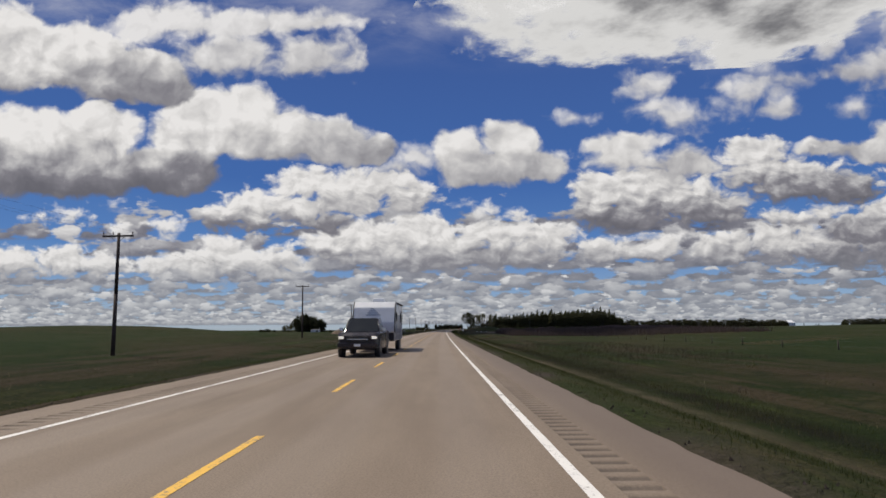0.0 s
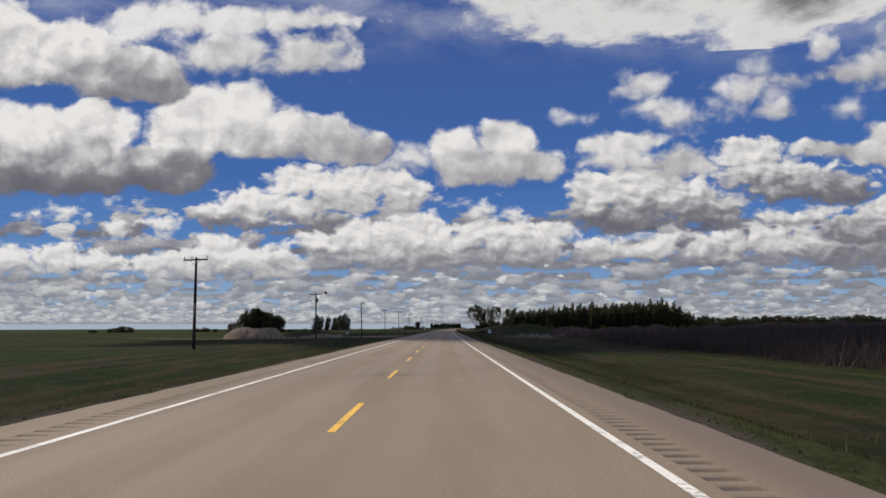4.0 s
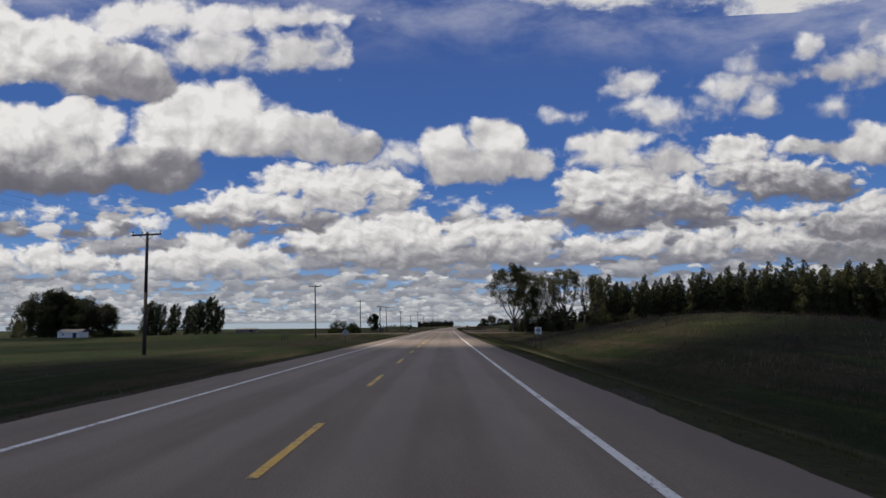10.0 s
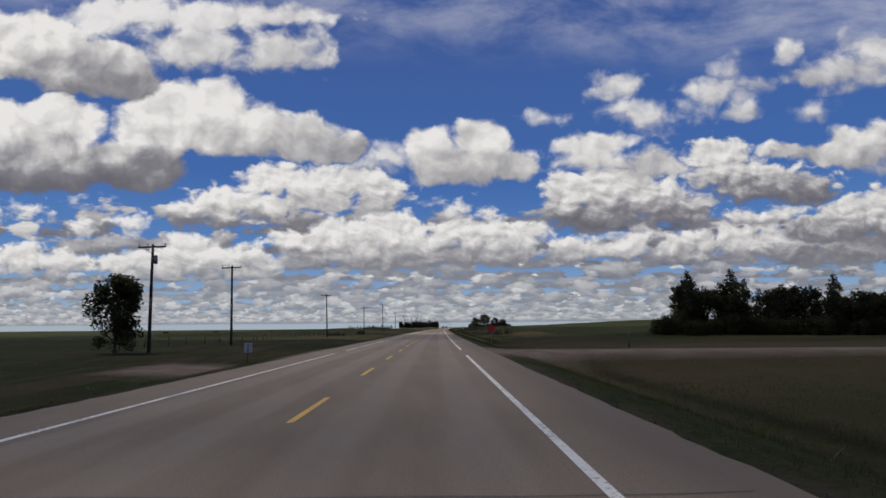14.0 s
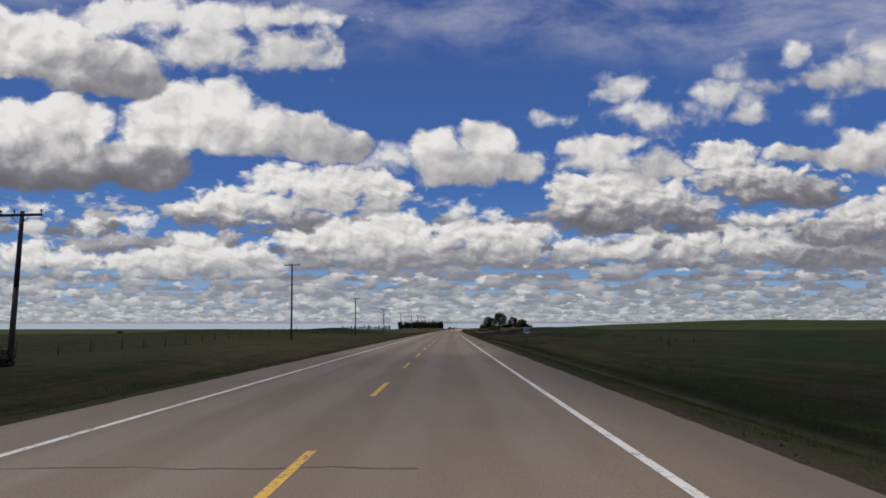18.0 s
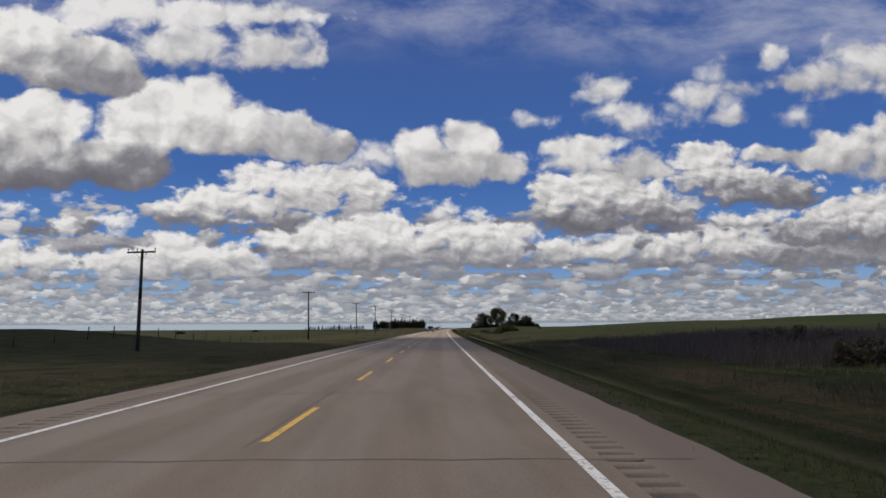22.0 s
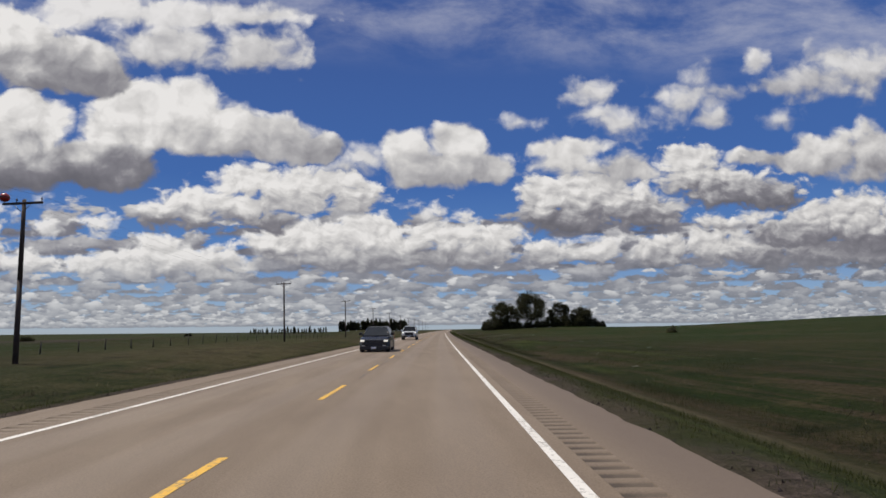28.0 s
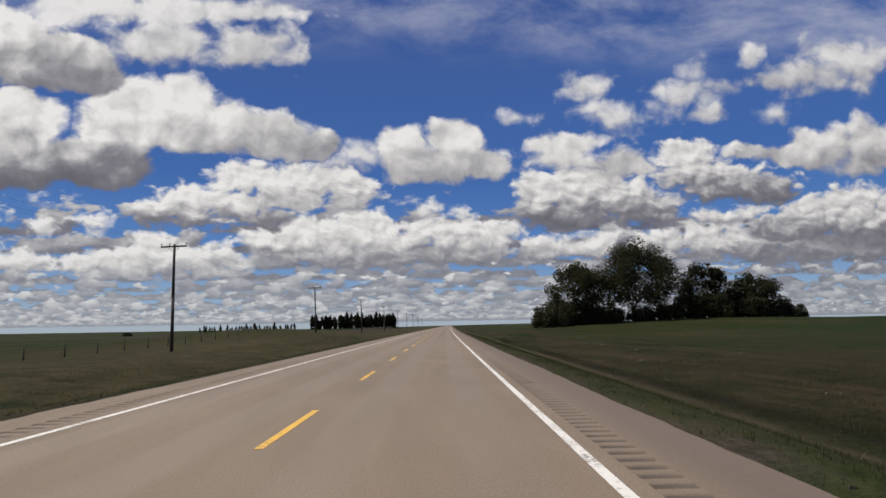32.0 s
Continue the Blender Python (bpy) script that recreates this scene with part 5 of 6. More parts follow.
DARK_GLASS = plain("dark_window_glass", (0.012, 0.014, 0.016), 0.06, 0.0, 0.1, 2)
pedestal(253, -16.6)
for s, o, h in ((318, 50, 10.5), (352, -90, 8.5)):
    p = thing("mast", "slender grey mast standing in a field", "mast", "slender masts")
    part("shaft", rods(((0, 0, -0.3), (0, 0, h), 0.08, 0.04), sides=8), STEEL, p)
    part("cap", rods(((0, 0, h), (0, 0, h + 0.2), 0.06, 0.02), sides=8), STEEL, p)
    stand(p, s, o)


# ---- road signs ----
def letters(text, size, material):
    cu = bpy.data.curves.new("letters", "FONT")
    cu.body, cu.size, cu.align_x, cu.align_y, cu.extrude, cu.offset = text, size, "CENTER", "CENTER", 0.003, size * 0.032
    ob = new("letters", cu)
    bpy.context.view_layer.update()
    me = bpy.data.meshes.new_from_object(ob.evaluated_get(bpy.context.evaluated_depsgraph_get()))
    bpy.data.objects.remove(ob)
    me.materials.clear()
    me.materials.append(material)
    me.transform(Matrix.Rotation(radians(90), 4, "X"))
    return me


def number_sign(s, o, z, w, h, text, label, posts, bars, turn=0.0, red_first=False):
    """A sheet sign that faces oncoming traffic, with its middle at height z."""
    t = thing("road_sign", label, "road sign", "roadside number signs")
    g = ground_at(s, o) - z
    panel = part("panel", boxed(-w / 2, w / 2, 0.0, 0.012, -h / 2, h / 2, bevel=0.004), SIGN_WHITE, t, "white sheet panel")
    for x in ((-w * 0.42, w * 0.42) if posts == 2 else (0.0,)):
        part("post", rods(((x, 0.05, g - 0.3), (x * 1.05, 0.05, h * 0.4), 0.03), sides=8), POST_WOOD, t)
    if text:
        me = letters(text, h * (0.62 if len(text) < 3 else 0.5), SIGN_INK)
        n = part("number", me, SIGN_INK, panel, "bold dark numerals")
        n.matrix_basis = pose(0, -0.006, 0.0 if len(text) < 3 else -h * 0.08)
        for zz, wide, hi in bars:
            part("bar", boxed(-w * wide, w * wide, -0.008, -0.002, h * zz - hi * h, h * zz + hi * h), SIGN_INK, panel)
    t.matrix_basis = spot(s, o, z, turn)
    return t


number_sign(269, 11.0, 0.58, 0.70, 0.72, "94", "white square sign with a bold number 94 on two posts", 2, ((0.37, 0.25, 0.04),), -4)
number_sign(437.4, 11.3, 0.80, 0.70, 0.70, "95", "white square sign with a bold number 95 on two posts", 2, ((0.37, 0.24, 0.035), (-0.37, 0.28, 0.03)), 3)
number_sign(758, 10.9, 1.05, 0.66, 0.78, "100", "white speed limit sign with number 100 on one post", 1, ((0.34, 0.42, 0.05),), 0)


WEATHERED_PANEL = plain("weathered_panel", (0.11, 0.10, 0.105), 0.6, 0.0, 0.2, 5)


def sign_back(s, o, z, w, h, label, posts=2, diamond=False, face=ALUMINIUM):
    t = thing("road_sign", label, "road sign", "signs seen from behind")
    g = ground_at(s, o) - z
    bm = boxed(-w / 2, w / 2, 0.0, 0.014, -h / 2, h / 2, bevel=0.004)
    p = part("panel", bm, face, t)
    if diamond:
        p.matrix_basis = pose(0, 0, 0, 0, 45, 0)
    for zz in (-h * 0.3, h * 0.3):
        part("rail", boxed(-w * 0.4, w * 0.4, -0.03, -0.002, zz - 0.02, zz + 0.02, bevel=0.004), STEEL, t)
    for x in ((-w * 0.5, w * 0.5) if posts == 2 else (0.0,)):
        part("post", rods(((x, -0.05, g - 0.3), (x, -0.05, h * 0.4), 0.03), sides=8), POST_WOOD, t)
    t.matrix_basis = spot(s, o, z)
    return t


sign_back(326, -10.6, 0.35, 0.5, 0.68, "white sign panel seen from behind on two posts")
sign_back(501, -12.0, 0.70, 0.62, 0.75, "dark weathered sign panel seen from behind on one post", 1, False, WEATHERED_PANEL)
sign_back(574, -11.1, 0.0, 0.55, 0.65, "small pale sign panel seen from behind by the lane", 1)
sign_back(457, -12.0, 0.55, 0.75, 0.75, "diamond warning sign seen from behind on one post", 1, True)
sign_back(368, -26, 0.1, 0.4, 0.6, "small pale sign panel seen from behind in grass", 1)
flag = thing("warning_sign", "red diamond roadside warning sign on a low stand", "road sign")
pan = part("panel", boxed(-0.42, 0.42, 0, 0.012, -0.42, 0.42, bevel=0.004), SIGN_RED, flag)
pan.matrix_basis = pose(0, 0, 0, 0, 45, 0)
part("post", rods(((0, 0.05, -2.2), (0, 0.05, 0.5), 0.03), sides=8), STEEL, flag)
flag.matrix_basis = spot(609, 9.2, 1.1)


# ---- farm buildings ----
def shed(name, label, s, o, w, d, h, roof, turn, wall_mat, roof_mat):
    t = thing(name, label, "building", "farm buildings")
    part("wall", boxed(-w / 2, w / 2, -d / 2, d / 2, -0.3, h, bevel=0.02), wall_mat, t)
    bm = bmesh.new()
    a, e = w / 2 + 0.3, d / 2 + 0.3
    v = [bm.verts.new(p) for p in ((-a, -e, h), (a, -e, h), (a, 0, h + roof), (-a, 0, h + roof), (-a, e, h), (a, e, h), (-a, 0, h + roof - 0.12), (a, 0, h + roof - 0.12))]
    for f in ((0, 1, 2, 3), (3, 2, 5, 4), (1, 0, 6, 7), (5, 7, 6, 4), (0, 3, 4, 6), (1, 7, 5, 2)):
        bm.faces.new([v[i] for i in f])
    part("roof", bm, roof_mat, t)
    for k in range(max(2, int(w / 5))):
        x = -w / 2 + (k + 0.5) * w / max(2, int(w / 5))
        if k == 1:
            part("door", boxed(x - 0.7, x + 0.7, -d / 2 - 0.05, -d / 2 - 0.003, 0, min(2.1, h * 0.85), bevel=0.01), POST_WOOD, t)
        else:
            wd = part("window", boxed(x - 0.5, x + 0.5, -d / 2 - 0.04, -d / 2 - 0.003, h * 0.4, h * 0.75, bevel=0.01), SIGN_WHITE, t)
            part("pane", boxed(x - 0.42, x + 0.42, -d / 2 - 0.055, -d / 2 - 0.043, h * 0.43, h * 0.72), DARK_GLASS, wd)
    t.matrix_basis = spot(s, o, ground_at(s, o), turn)
    return t


WHITE_SHEET = plain("white_sheet_metal", (0.74, 0.75, 0.76), 0.5, 0.1, 0.08, 2)
GREY_BOARD = plain("grey_weathered_board", (0.22, 0.20, 0.18), 0.85, 0, 0.3, 3)
shed("barn", "long white metal barn far across the fields", 545, 313, 26, 11, 3.2, 2.4, 8, WHITE_SHEET, WHITE_SHEET)
shed("house", "low pale farmhouse in front of the farmstead trees", 600, -146, 9, 5, 2.2, 1.1, 0, WHITE_SHEET, GREY_BOARD)
shed("shed", "low grey shed at the edge of the pasture", 640, -92, 9, 5, 1.3, 0.5, 10, GREY_BOARD, GREY_BOARD)
shed("shed", "low dark shed standing in the open pasture", 533, -63, 8.5, 3.5, 0.6, 0.25, 0, POST_WOOD, POST_WOOD)
box_t = thing("feed_trough", "low dark box lying in the sand yard", "trough")
part("body", boxed(-0.9, 0.9, -0.45, 0.45, 0, 0.5, bevel=0.04), GREY_BOARD, box_t)
part("rim", boxed(-0.95, 0.95, -0.5, 0.5, 0.5, 0.56, bevel=0.02), STEEL, box_t)
stand(box_t, 305, -29.5)

# ---- vehicles ----
RUBBER = plain("tyre_rubber", (0.02, 0.02, 0.02), 0.85, 0, 0.25, 12)
CHROME = plain("chrome", (0.62, 0.62, 0.63), 0.15, 1.0, 0.05, 6)
BLACK_TRIM = plain("black_plastic_trim", (0.02, 0.02, 0.021), 0.5, 0, 0.15, 8)
MAROON_PAINT = plain("dark_maroon_paint", (0.012, 0.005, 0.007), 0.3, 0.0, 0.1, 1.5, 0.35)
BLACK_PAINT = plain("black_car_paint", (0.006, 0.006, 0.009), 0.28, 0.0, 0.1, 1.5, 0.45)
WHITE_CAR = plain("white_car_paint", (0.62, 0.63, 0.64), 0.3, 0.0, 0.05, 1.5, 1.0)
TRAILER_WHITE = plain("white_trailer_skin", (0.66, 0.67, 0.68), 0.35, 0.0, 0.05, 1.2, 0.4)
TRAILER_GREY = plain("grey_trailer_band", (0.16, 0.17, 0.20), 0.4, 0.0, 0.1, 2)
def lit_lamp(name, color, strength):
    """A headlamp that is switched on."""
    n = Nodes(name)
    n.put(n.bsdf.inputs["Emission Color"], (*color, 1))
    n.put(n.bsdf.inputs["Emission Strength"], strength)
    return n.done(color, 0.15)


LAMP_ON = lit_lamp("headlamp_on", (1.0, 0.93, 0.80), 0.5)
LAMP_GLASS = plain("headlamp_glass", (0.75, 0.72, 0.62), 0.12, 0.1, 0.05, 8, 0.6)
RED_LAMP = plain("red_lamp", (0.40, 0.01, 0.01), 0.2, 0, 0.1, 8)


def loft(stations, chamfer=0.07):
    """A closed shell through cross-sections (y, half width below, z below, half width above, z above)."""
    bm = bmesh.new()
    rings = []
    for y, w0, z0, w1, z1 in stations:
        c = min(chamfer, w1 * 0.4, (z1 - z0) * 0.4)
        pts = [(-w0 + c * 0.6, z0), (-w0, z0 + c * 0.6), (-(w0 * 0.25 + w1 * 0.75), z1 - c), (-w1 + c, z1), (w1 - c, z1), (w0 * 0.25 + w1 * 0.75, z1 - c), (w0, z0 + c * 0.6), (w0 - c * 0.6, z0)]
        rings.append([bm.verts.new((x, y, z)) for x, z in pts])
    for a, b in zip(rings, rings[1:]):
        for k in range(8):
            f = bm.faces.new((a[k], a[(k + 1) % 8], b[(k + 1) % 8], b[k]))
    bm.faces.new(rings[0])
    bm.faces.new(rings[-1][::-1])
    bmesh.ops.recalc_face_normals(bm, faces=bm.faces)
    return bm


def wheel(parent, x, y, r, width):
    """A road wheel: tyre with a rim, under its vehicle."""
    s = 1 if x > 0 else -1
    bm = bmesh.new()
    prof = [(r * 0.62, 0.5), (r * 0.93, 0.5), (r, 0.36), (r, -0.36), (r * 0.93, -0.5), (r * 0.62, -0.5)]
    rings = [[bm.verts.new((x + p * width, y + q * math.cos(k * math.tau / 28), r + q * math.sin(k * math.tau / 28))) for q, p in prof] for k in range(28)]
    for a, b in zip(rings, rings[1:] + rings[:1]):
        for k in range(6):
            bm.faces.new((a[k], a[(k + 1) % 6], b[(k + 1) % 6], b[k]))
    bmesh.ops.recalc_face_normals(bm, faces=bm.faces)
    tyre = part("wheel", bm, RUBBER, parent, "black rubber tyre")
    rim = rods(((x - 0.1 * s * width, y, r), (x + 0.38 * s * width, y, r), r * 0.61, r * 0.6), sides=20)
    rod(rim, (x + 0.38 * s * width, y, r), (x + 0.46 * s * width, y, r), r * 0.2, r * 0.14, 10)
    for k in range(5):
        a = k * math.tau / 5
        rod(rim, (x + 0.42 * s * width, y, r), (x + 0.42 * s * width, y + math.cos(a) * r * 0.58, r + math.sin(a) * r * 0.58), r * 0.09, r * 0.07, 6)
    part("rim", rim, CHROME, tyre, "bright metal rim")


def vehicle(name, label, paint, w, length, body, cabin, wheels, r, lamp_z, grille, bed=None, light=LAMP_GLASS):
    """A road vehicle that faces the oncoming camera (its nose at y = 0, its tail at y = length)."""
    v = thing(name, label, "vehicle" if name != "car" else "car", "oncoming traffic")
    part("body", loft(body), paint, v)
    part("windows", loft(cabin, 0.05), DARK_GLASS, v, "dark tinted window glass")
    top = [(y, w1, z1 - 0.06, w1 * 0.97, z1 + 0.02) for y, w0, z0, w1, z1 in cabin[1:-1]]
    part("roof", loft(top, 0.04), paint, v)
    (ya, wa, za, wb, zb), (yc, wc, zc, wd, zd) = cabin[0], cabin[1]
    (ye, we, ze, wf, zf), (yg, wg, zg, wh, zh) = cabin[-2], cabin[-1]
    mid = [(cabin[1][0] + cabin[-2][0]) / 2]
    for s in (-1, 1):
        part("pillar", rods(((s * wa * 0.99, ya, za), (s * wd, yc, zd - 0.03), 0.035), sides=6), paint, v)
        part("pillar", rods(((s * wg * 0.99, yg, zg), (s * wf, ye, zf - 0.03), 0.045), sides=6), paint, v)
        for ym in mid:
            part("pillar", rods(((s * wc * 1.0, ym, zc), (s * wd * 1.0, ym, zd - 0.03), 0.04), sides=6), BLACK_TRIM, v)
        part("headlight", boxed(s * (w / 2 - 0.22) - 0.12, s * (w / 2 - 0.22) + 0.12, -0.03, 0.12, lamp_z - 0.06, lamp_z + 0.06, bevel=0.025), light, v, "clear glass headlight")
        part("fog_light", boxed(s * (w / 2 - 0.3) - 0.09, s * (w / 2 - 0.3) + 0.09, -0.05, 0.06, lamp_z - 0.36, lamp_z - 0.27, bevel=0.02), LAMP_GLASS, v)
        mir = part("mirror", boxed(s * (wa + 0.16) - 0.11, s * (wa + 0.16) + 0.11, ya + 0.28, ya + 0.38, za + 0.05, za + 0.24, bevel=0.03), paint if paint is not MAROON_PAINT else CHROME, v)
        part("arm", rods(((s * wa, ya + 0.35, za + 0.06), (s * (wa + 0.1), ya + 0.33, za + 0.12), 0.03), sides=6), BLACK_TRIM, mir)
        part("tail_light", boxed(s * (w / 2 - 0.14) - 0.1, s * (w / 2 - 0.14) + 0.1, length - 0.05, length + 0.01, lamp_z, lamp_z + 0.3, bevel=0.02), RED_LAMP, v)
        part("door_handle", boxed(s * (w / 2 - 0.01) - 0.02, s * (w / 2 - 0.01) + 0.02, mid[0] + 0.25, mid[0] + 0.45, za - 0.14, za - 0.1, bevel=0.008), CHROME, v)
        for y in wheels:
            wheel(v, s * (w / 2 - 0.13), y, r, 0.24)
            arch = rods(((s * (w / 2 - 0.24), y, r), (s * (w / 2 + 0.004), y, r), r * 1.16), sides=24)
            part("wheel_arch", arch, BLACK_TRIM, v)
    gz0, gz1, gm = grille
    g = part("grille", boxed(-w * 0.27, w * 0.27, -0.045, 0.06, gz0, gz1, bevel=0.03), gm, v)
    for k in range(3):
        z = gz0 + (gz1 - gz0) * (k + 0.6) / 3.3
        part("slot", boxed(-w * 0.24, w * 0.24, -0.052, -0.03, z - 0.03, z + 0.03), SIGN_INK, g)
    part("bumper", boxed(-w / 2 + 0.06, w / 2 - 0.06, -0.09, 0.12, gz0 - 0.27, gz0 - 0.05, bevel=0.04), BLACK_TRIM if paint is not MAROON_PAINT else paint, v)
    part("plate_bar", boxed(-0.15, 0.15, -0.105, -0.092, gz0 - 0.22, gz0 - 0.1), SIGN_WHITE, v, "plain pale bar")
    for s in (-1, 1):
        part("wiper", rods(((s * 0.35 - 0.3, ya + 0.02, za + 0.03), (s * 0.35 + 0.25, ya + 0.1, za + 0.09), 0.012), sides=5), BLACK_TRIM, v)
    if bed:
        part("bed", boxed(*bed, bevel=0.03), BLACK_TRIM, v)
    return v


def place_vehicle(v, s, o):
    v.matrix_basis = spot(s, o, crown(o))


pickup = vehicle("pickup_truck", "dark maroon pickup truck with chrome grille towing a travel trailer", MAROON_PAINT, 2.0, 5.6,
                 [(0.0, 0.86, 0.42, 0.84, 1.02), (0.25, 0.98, 0.36, 0.95, 1.16), (1.5, 1.0, 0.36, 0.96, 1.2), (3.5, 1.0, 0.36, 0.97, 1.24), (3.62, 1.0, 0.4, 0.97, 1.26), (5.5, 1.0, 0.45, 0.97, 1.28), (5.6, 0.97, 0.5, 0.94, 1.26)],
                 [(1.35, 0.9, 1.17, 0.82, 1.22), (2.05, 0.92, 1.17, 0.72, 1.86), (3.2, 0.92, 1.17, 0.72, 1.88), (3.55, 0.9, 1.17, 0.74, 1.3)],
                 (0.95, 4.55), 0.42, 0.93, (0.74, 0.98, BLACK_TRIM), (-0.75, 0.75, 3.75, 5.45, 1.2, 1.292), LAMP_ON)
part("grille_bar", boxed(-0.5, 0.5, -0.06, -0.046, 0.84, 0.88, bevel=0.004), CHROME, pickup, "bright chrome bar")
place_vehicle(pickup, 19.6, -1.6)


def travel_trailer():
    t = thing("travel_trailer", "white travel trailer with a rounded nose hitched behind a pickup", "trailer", "oncoming traffic")
    w = 1.24
    prof = [(0.75, 0.62), (0.0, 1.15), (0.0, 1.7), (0.35, 2.6), (0.75, 2.95), (6.55, 3.05), (6.7, 2.9), (6.7, 0.8), (6.4, 0.62)]
    bm = bmesh.new()
    a = [bm.verts.new((-w, y, z)) for y, z in prof]
    b = [bm.verts.new((w, y, z)) for y, z in prof]
    n = len(prof)
    for k in range(n):
        bm.faces.new((a[k], a[(k + 1) % n], b[(k + 1) % n], b[k]))
    bm.faces.new(a[::-1])
    bm.faces.new(b)
    bmesh.ops.recalc_face_normals(bm, faces=bm.faces)
    bmesh.ops.bevel(bm, geom=list(bm.edges), offset=0.05, segments=2, affect="EDGES", profile=0.5)
    part("body", bm, TRAILER_WHITE, t)
    part("front_skirt", boxed(-w + 0.05, w - 0.05, 0.05, 0.3, 0.62, 1.15, bevel=0.04), BLACK_TRIM, t)
    part("air_conditioner", boxed(-0.38, 0.38, 2.6, 3.6, 3.0, 3.27, bevel=0.07), TRAILER_WHITE, t)
    part("roof_vent", boxed(-0.2, 0.2, 5.0, 5.4, 3.03, 3.15, bevel=0.03), TRAILER_WHITE, t)
    for s in (-1, 1):
        x0, x1 = (w + 0.003, w + 0.02) if s > 0 else (-w - 0.02, -w - 0.003)
        part("side_band", boxed(x0, x1, 0.7, 6.6, 1.05, 1.35), TRAILER_GREY, t, "dark grey stripe")
        part("lower_band", boxed(x0, x1, 0.9, 6.5, 0.68, 0.98), TRAILER_GREY, t)
        for y0, y1, z0, z1 in ((1.0, 1.5, 1.75, 2.35), (4.5, 5.2, 1.75, 2.4), (5.7, 6.2, 1.75, 2.4)):
            wd = part("window", boxed(x0, x1 + 0.01 * s if s > 0 else x1, y0, y1, z0, z1, bevel=0.004), BLACK_TRIM, t)
            part("pane", boxed(min(x0, x1 + 0.03 * s), max(x0, x1 + 0.03 * s), y0 + 0.05, y1 - 0.05, z0 + 0.05, z1 - 0.05), DARK_GLASS, wd)
        part("corner_trim", rods(((s * w, 0.36, 2.6), (s * w, 0.01, 1.7), 0.03), ((s * w, 0.01, 1.7), (s * w, 0.01, 1.15), 0.03), ((s * w, 0.36, 2.6), (s * w, 0.76, 2.95), 0.03), sides=6), BLACK_TRIM, t)
        for y in (4.0, 4.85):
            wheel(t, s * (w - 0.14), y, 0.34, 0.22)
            part("fender", rods(((s * (w - 0.2), y, 0.36), (s * (w + 0.008), y, 0.36), 0.42), sides=20), BLACK_TRIM, t)
    d = part("door", boxed(w + 0.022, w + 0.04, 5.28, 5.62, 0.85, 2.55, bevel=0.006), TRAILER_WHITE, t)
    part("handle", boxed(w + 0.042, w + 0.06, 5.32, 5.38, 1.6, 1.75, bevel=0.006), BLACK_TRIM, d)
    part("awning", rods(((w + 0.06, 1.2, 2.88), (w + 0.06, 6.3, 2.93), 0.05), sides=8), BLACK_TRIM, t)
    part("drawbar", rods(((-0.6, 0.9, 0.58), (0, -1.0, 0.52), 0.05), ((0.6, 0.9, 0.58), (0, -1.0, 0.52), 0.05), sides=6), BLACK_TRIM, t)
    # the maker's mark as plain shapes
    mark = bmesh.new()
    for k in range(4):
        box(mark, -0.5 + 0.09 * k, 0.35 - 0.12 * k, 0.17 + 0.047 * k, 0.20 + 0.047 * k, 2.12 + 0.12 * k, 2.18 + 0.12 * k)
    for k in range(4):
        box(mark, -0.42 + 0.22 * k, -0.26 + 0.22 * k, 0.04, 0.07, 1.83, 1.97)
    part("emblem", mark, TRAILER_GREY, t, "dark plain emblem bars")
    return t


trailer = travel_trailer()
place_vehicle(trailer, 19.6 + 6.4, -1.6)

sedan = vehicle("car", "black compact car with dark windows on the asphalt", BLACK_PAINT, 1.86, 4.5,
                [(0.0, 0.74, 0.3, 0.72, 0.72), (0.22, 0.9, 0.24, 0.86, 0.82), (1.2, 0.93, 0.22, 0.88, 0.98), (3.4, 0.93, 0.22, 0.88, 1.04), (4.35, 0.9, 0.26, 0.86, 1.02), (4.5, 0.84, 0.34, 0.8, 0.95)],
                [(1.05, 0.84, 0.95, 0.78, 1.0), (1.9, 0.86, 0.95, 0.64, 1.5), (3.2, 0.86, 0.98, 0.64, 1.54), (4.3, 0.82, 1.0, 0.7, 1.06)],
                (0.88, 3.6), 0.33, 0.68, (0.42, 0.6, BLACK_TRIM), None, LAMP_ON)
place_vehicle(sedan, 1110.8, -1.62)
suv = vehicle("sport_utility", "white sport utility vehicle with black grille on the asphalt", WHITE_CAR, 2.0, 5.0,
              [(0.0, 0.84, 0.42, 0.82, 1.0), (0.22, 0.97, 0.36, 0.94, 1.1), (1.4, 1.0, 0.34, 0.95, 1.14), (4.7, 1.0, 0.34, 0.95, 1.18), (5.0, 0.95, 0.42, 0.9, 1.12)],
              [(1.15, 0.9, 1.1, 0.84, 1.14), (1.8, 0.92, 1.1, 0.74, 1.74), (4.4, 0.92, 1.14, 0.74, 1.78), (4.9, 0.9, 1.14, 0.8, 1.22)],
              (0.95, 3.95), 0.4, 0.92, (0.62, 1.0, BLACK_TRIM), None, LAMP_ON)
part("roof_rack", rods(((-0.6, 2.0, 1.86), (-0.6, 4.3, 1.88), 0.025), ((0.6, 2.0, 1.86), (0.6, 4.3, 1.88), 0.025), ((-0.6, 2.4, 1.86), (0.6, 2.4, 1.86), 0.02), ((-0.6, 3.8, 1.88), (0.6, 3.8, 1.88), 0.02), sides=6), BLACK_TRIM, suv)
place_vehicle(suv, 1150.0, -1.62)
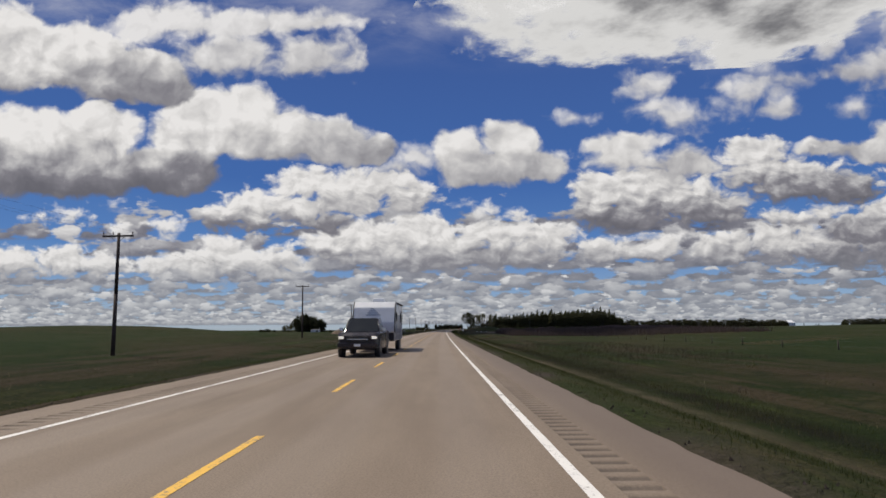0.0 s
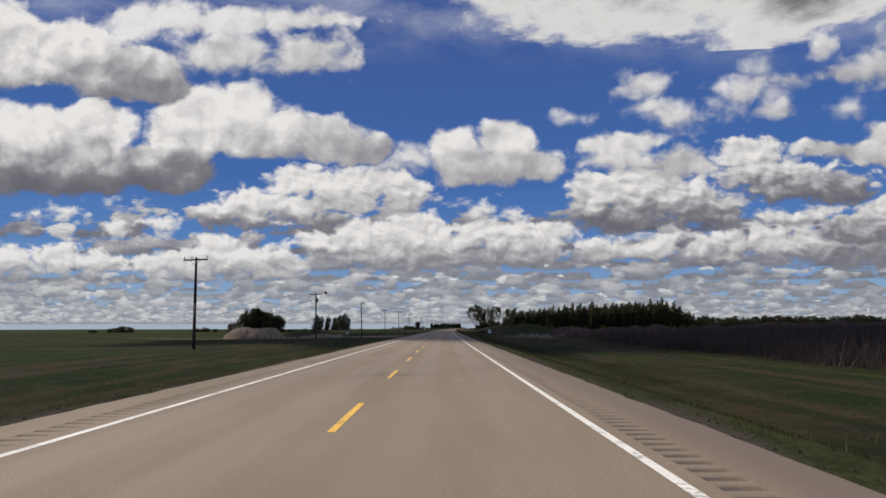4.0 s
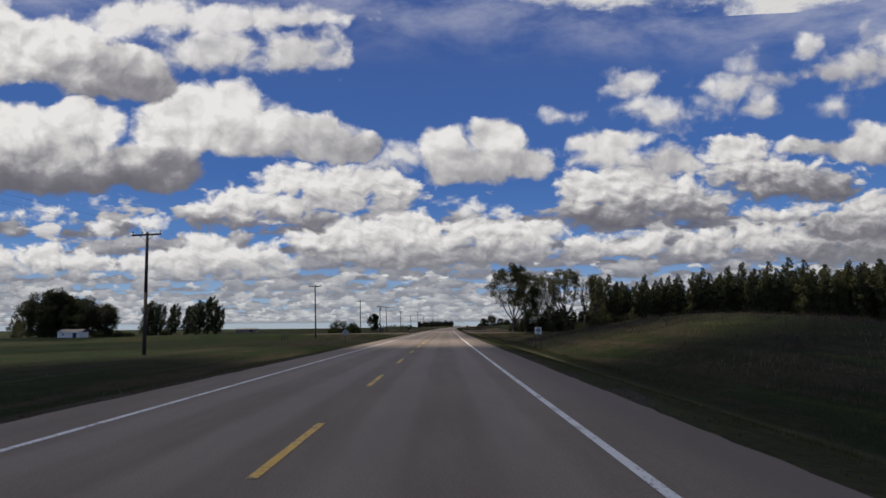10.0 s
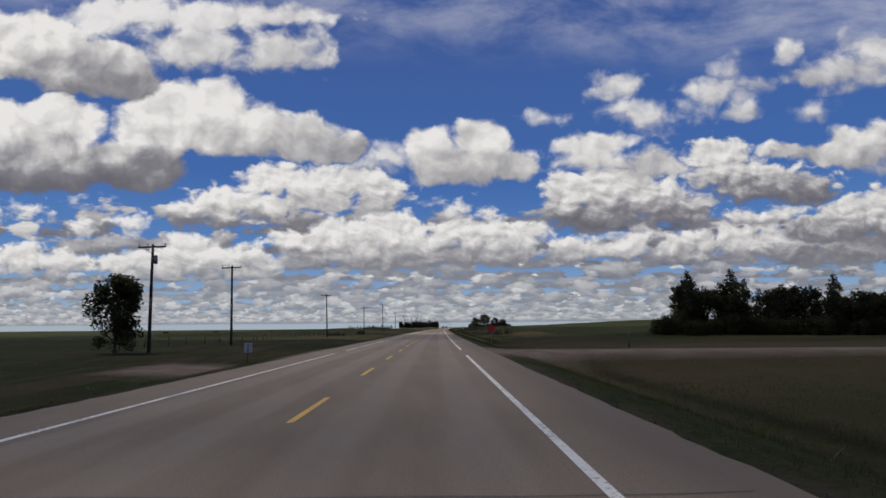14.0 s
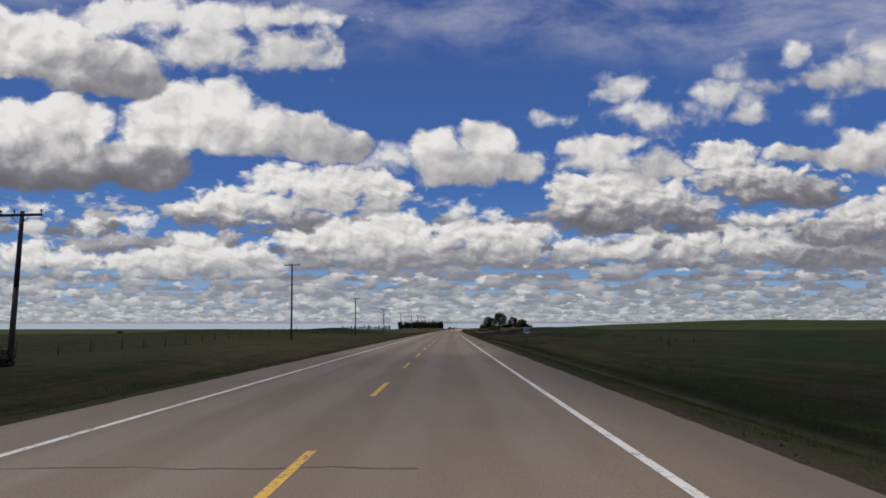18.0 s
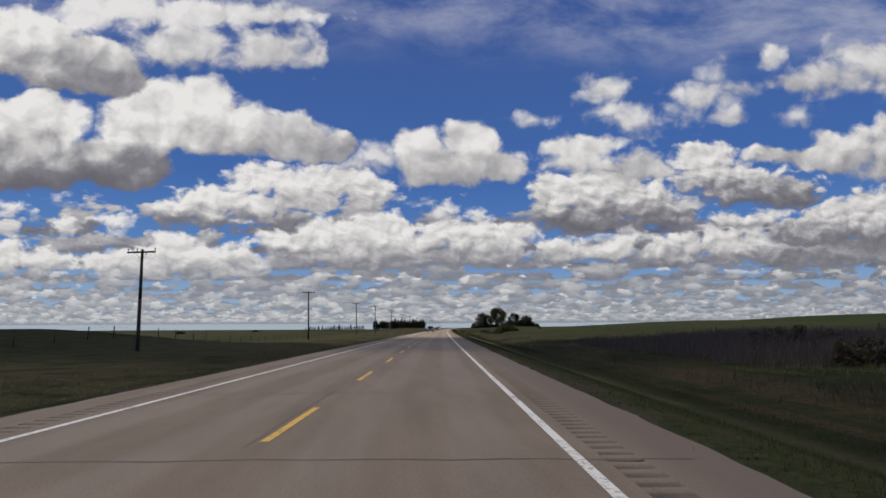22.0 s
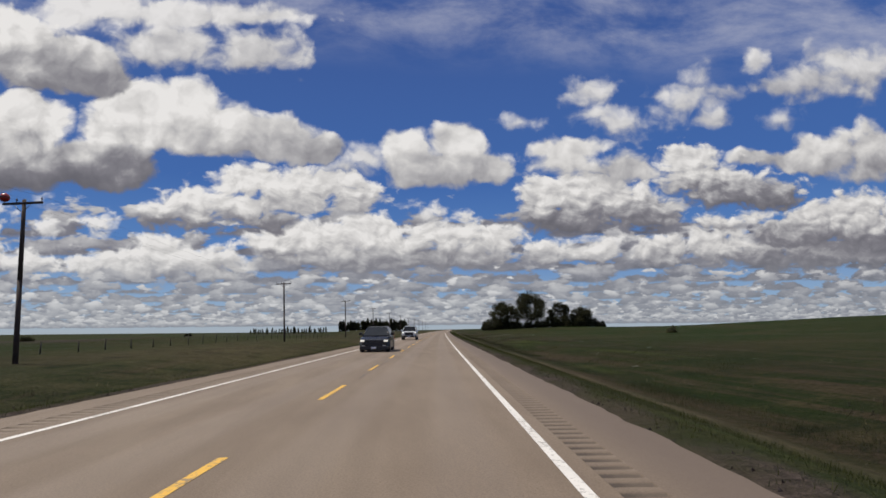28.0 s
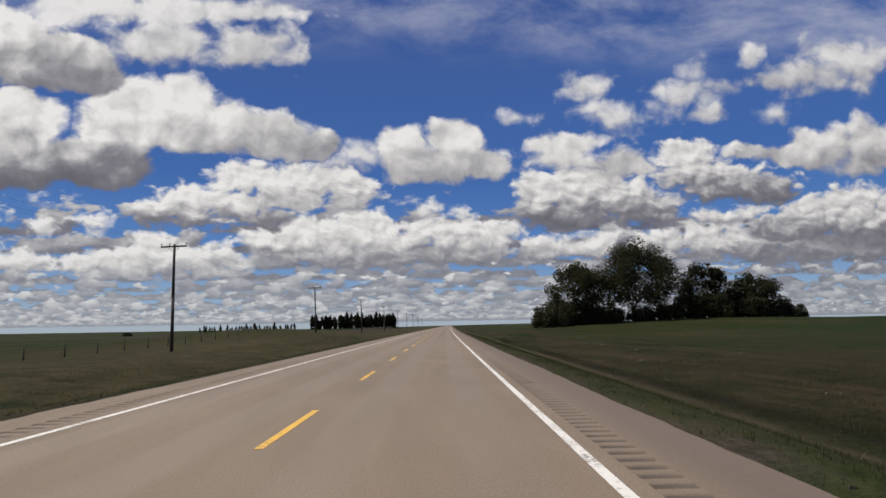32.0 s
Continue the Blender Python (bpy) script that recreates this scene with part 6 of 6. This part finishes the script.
jeep = vehicle("sport_utility", "dark grey sport utility vehicle on the asphalt", BLACK_PAINT, 1.95, 4.7,
               [(0.0, 0.84, 0.4, 0.82, 0.96), (0.22, 0.95, 0.36, 0.92, 1.06), (1.3, 0.97, 0.34, 0.93, 1.1), (4.4, 0.97, 0.34, 0.93, 1.14), (4.7, 0.93, 0.42, 0.88, 1.08)],
               [(1.1, 0.88, 1.06, 0.82, 1.1), (1.65, 0.9, 1.06, 0.74, 1.74), (4.1, 0.9, 1.1, 0.74, 1.76), (4.6, 0.88, 1.1, 0.78, 1.18)],
               (0.92, 3.75), 0.4, 0.9, (0.6, 0.96, BLACK_TRIM), None, LAMP_ON)
place_vehicle(jeep, 1014.0, -1.62)

# garden tractor on the farm lawn
gt = thing("garden_tractor", "red and white garden tractor parked on mown grass", "tractor")
part("hood", boxed(-0.3, 0.3, -1.0, -0.1, 0.35, 0.68, bevel=0.06), SIGN_RED, gt)
part("seat", boxed(-0.22, 0.22, 0.35, 0.62, 0.6, 0.95, bevel=0.06), SIGN_WHITE, gt)
part("deck", boxed(-0.55, 0.55, -0.3, 0.5, 0.15, 0.35, bevel=0.05), SIGN_RED, gt)
for x in (-0.45, 0.45):
    wheel(gt, x, -0.8, 0.22, 0.16)
    wheel(gt, x, 0.6, 0.3, 0.22)
part("mower", boxed(-0.5, 0.5, -1.95, -1.05, 0.10, 0.34, bevel=0.05), SIGN_RED, gt, "low red towed mower")
stand(gt, 541, 26.6, 92, 1.05)


# ---- unseen clouds added to shade stretches of the road ----
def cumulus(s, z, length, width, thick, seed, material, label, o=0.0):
    """A heaped cloud, unseen above and beside the road, whose shadow falls at s, o: a flat base and a lumpy top."""
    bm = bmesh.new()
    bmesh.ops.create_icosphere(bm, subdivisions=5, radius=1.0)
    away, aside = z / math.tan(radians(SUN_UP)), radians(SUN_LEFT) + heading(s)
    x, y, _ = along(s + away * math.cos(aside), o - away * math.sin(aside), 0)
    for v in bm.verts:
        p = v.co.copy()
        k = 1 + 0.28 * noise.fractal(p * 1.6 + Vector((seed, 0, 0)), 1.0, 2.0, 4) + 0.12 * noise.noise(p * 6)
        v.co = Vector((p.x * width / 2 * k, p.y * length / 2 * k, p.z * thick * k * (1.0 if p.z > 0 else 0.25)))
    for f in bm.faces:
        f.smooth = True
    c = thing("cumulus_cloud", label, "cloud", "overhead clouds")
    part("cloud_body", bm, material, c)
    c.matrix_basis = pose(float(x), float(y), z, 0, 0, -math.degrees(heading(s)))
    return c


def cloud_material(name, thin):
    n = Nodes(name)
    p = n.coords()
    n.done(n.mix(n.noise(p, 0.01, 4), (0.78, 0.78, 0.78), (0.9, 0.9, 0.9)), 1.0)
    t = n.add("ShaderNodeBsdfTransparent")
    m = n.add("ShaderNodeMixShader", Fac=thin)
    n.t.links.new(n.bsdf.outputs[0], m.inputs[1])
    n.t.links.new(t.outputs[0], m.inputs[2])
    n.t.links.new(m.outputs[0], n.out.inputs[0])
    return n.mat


# each transparency sets how far the added cloud dims its stretch of ground
cumulus(293, 1000, 212, 200, 70, 1, cloud_material("thick_cloud", 0.19), "unseen heaped cumulus high overhead, added to shade the road", 38)
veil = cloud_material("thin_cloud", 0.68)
cumulus(638, 1000, 96, 330, 30, 6, cloud_material("faint_cloud", 0.84), "unseen thin veil of cloud overhead, added to dim the ground")
cumulus(463, 1000, 60, 330, 30, 8, cloud_material("wispy_cloud", 0.74), "unseen thin veil of cloud overhead, added to dim the ground")
cumulus(572, 1000, 104, 330, 40, 2, cloud_material("thinner_cloud", 0.60), "unseen thin veil of cloud overhead, added to dim the ground")
cumulus(800, 1000, 214, 720, 40, 3, veil, "unseen thin veil of cloud overhead, added to dim the ground")

cumulus(442, 1000, 66, 120, 25, 7, cloud_material("ragged_cloud", 0.42), "unseen small ragged cumulus overhead, added to shade the ground", 72)
cumulus(889, 1000, 40, 300, 25, 4, cloud_material("small_cloud", 0.58), "unseen small ragged cumulus overhead, added to shade the ground")

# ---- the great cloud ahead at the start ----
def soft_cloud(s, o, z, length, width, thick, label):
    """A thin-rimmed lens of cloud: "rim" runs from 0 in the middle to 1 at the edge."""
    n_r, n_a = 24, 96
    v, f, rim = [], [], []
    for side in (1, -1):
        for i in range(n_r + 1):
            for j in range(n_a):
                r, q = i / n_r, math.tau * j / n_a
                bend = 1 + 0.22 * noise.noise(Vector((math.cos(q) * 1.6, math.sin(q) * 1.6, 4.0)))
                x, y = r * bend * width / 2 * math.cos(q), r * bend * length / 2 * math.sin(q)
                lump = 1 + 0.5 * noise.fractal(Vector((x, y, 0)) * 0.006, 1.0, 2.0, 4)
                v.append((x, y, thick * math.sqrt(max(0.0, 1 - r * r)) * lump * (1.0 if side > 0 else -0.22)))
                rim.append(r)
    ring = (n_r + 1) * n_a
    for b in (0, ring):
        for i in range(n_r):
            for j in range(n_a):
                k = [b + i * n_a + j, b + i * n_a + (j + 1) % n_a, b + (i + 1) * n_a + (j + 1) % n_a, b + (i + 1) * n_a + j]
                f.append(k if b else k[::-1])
    n = Nodes("soft_cloud_glow")
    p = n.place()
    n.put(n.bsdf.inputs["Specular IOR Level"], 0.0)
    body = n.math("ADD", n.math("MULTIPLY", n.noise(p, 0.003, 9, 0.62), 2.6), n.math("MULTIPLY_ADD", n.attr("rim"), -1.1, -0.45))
    # glows by itself: sunlit rim and grey belly are put into the emission colour
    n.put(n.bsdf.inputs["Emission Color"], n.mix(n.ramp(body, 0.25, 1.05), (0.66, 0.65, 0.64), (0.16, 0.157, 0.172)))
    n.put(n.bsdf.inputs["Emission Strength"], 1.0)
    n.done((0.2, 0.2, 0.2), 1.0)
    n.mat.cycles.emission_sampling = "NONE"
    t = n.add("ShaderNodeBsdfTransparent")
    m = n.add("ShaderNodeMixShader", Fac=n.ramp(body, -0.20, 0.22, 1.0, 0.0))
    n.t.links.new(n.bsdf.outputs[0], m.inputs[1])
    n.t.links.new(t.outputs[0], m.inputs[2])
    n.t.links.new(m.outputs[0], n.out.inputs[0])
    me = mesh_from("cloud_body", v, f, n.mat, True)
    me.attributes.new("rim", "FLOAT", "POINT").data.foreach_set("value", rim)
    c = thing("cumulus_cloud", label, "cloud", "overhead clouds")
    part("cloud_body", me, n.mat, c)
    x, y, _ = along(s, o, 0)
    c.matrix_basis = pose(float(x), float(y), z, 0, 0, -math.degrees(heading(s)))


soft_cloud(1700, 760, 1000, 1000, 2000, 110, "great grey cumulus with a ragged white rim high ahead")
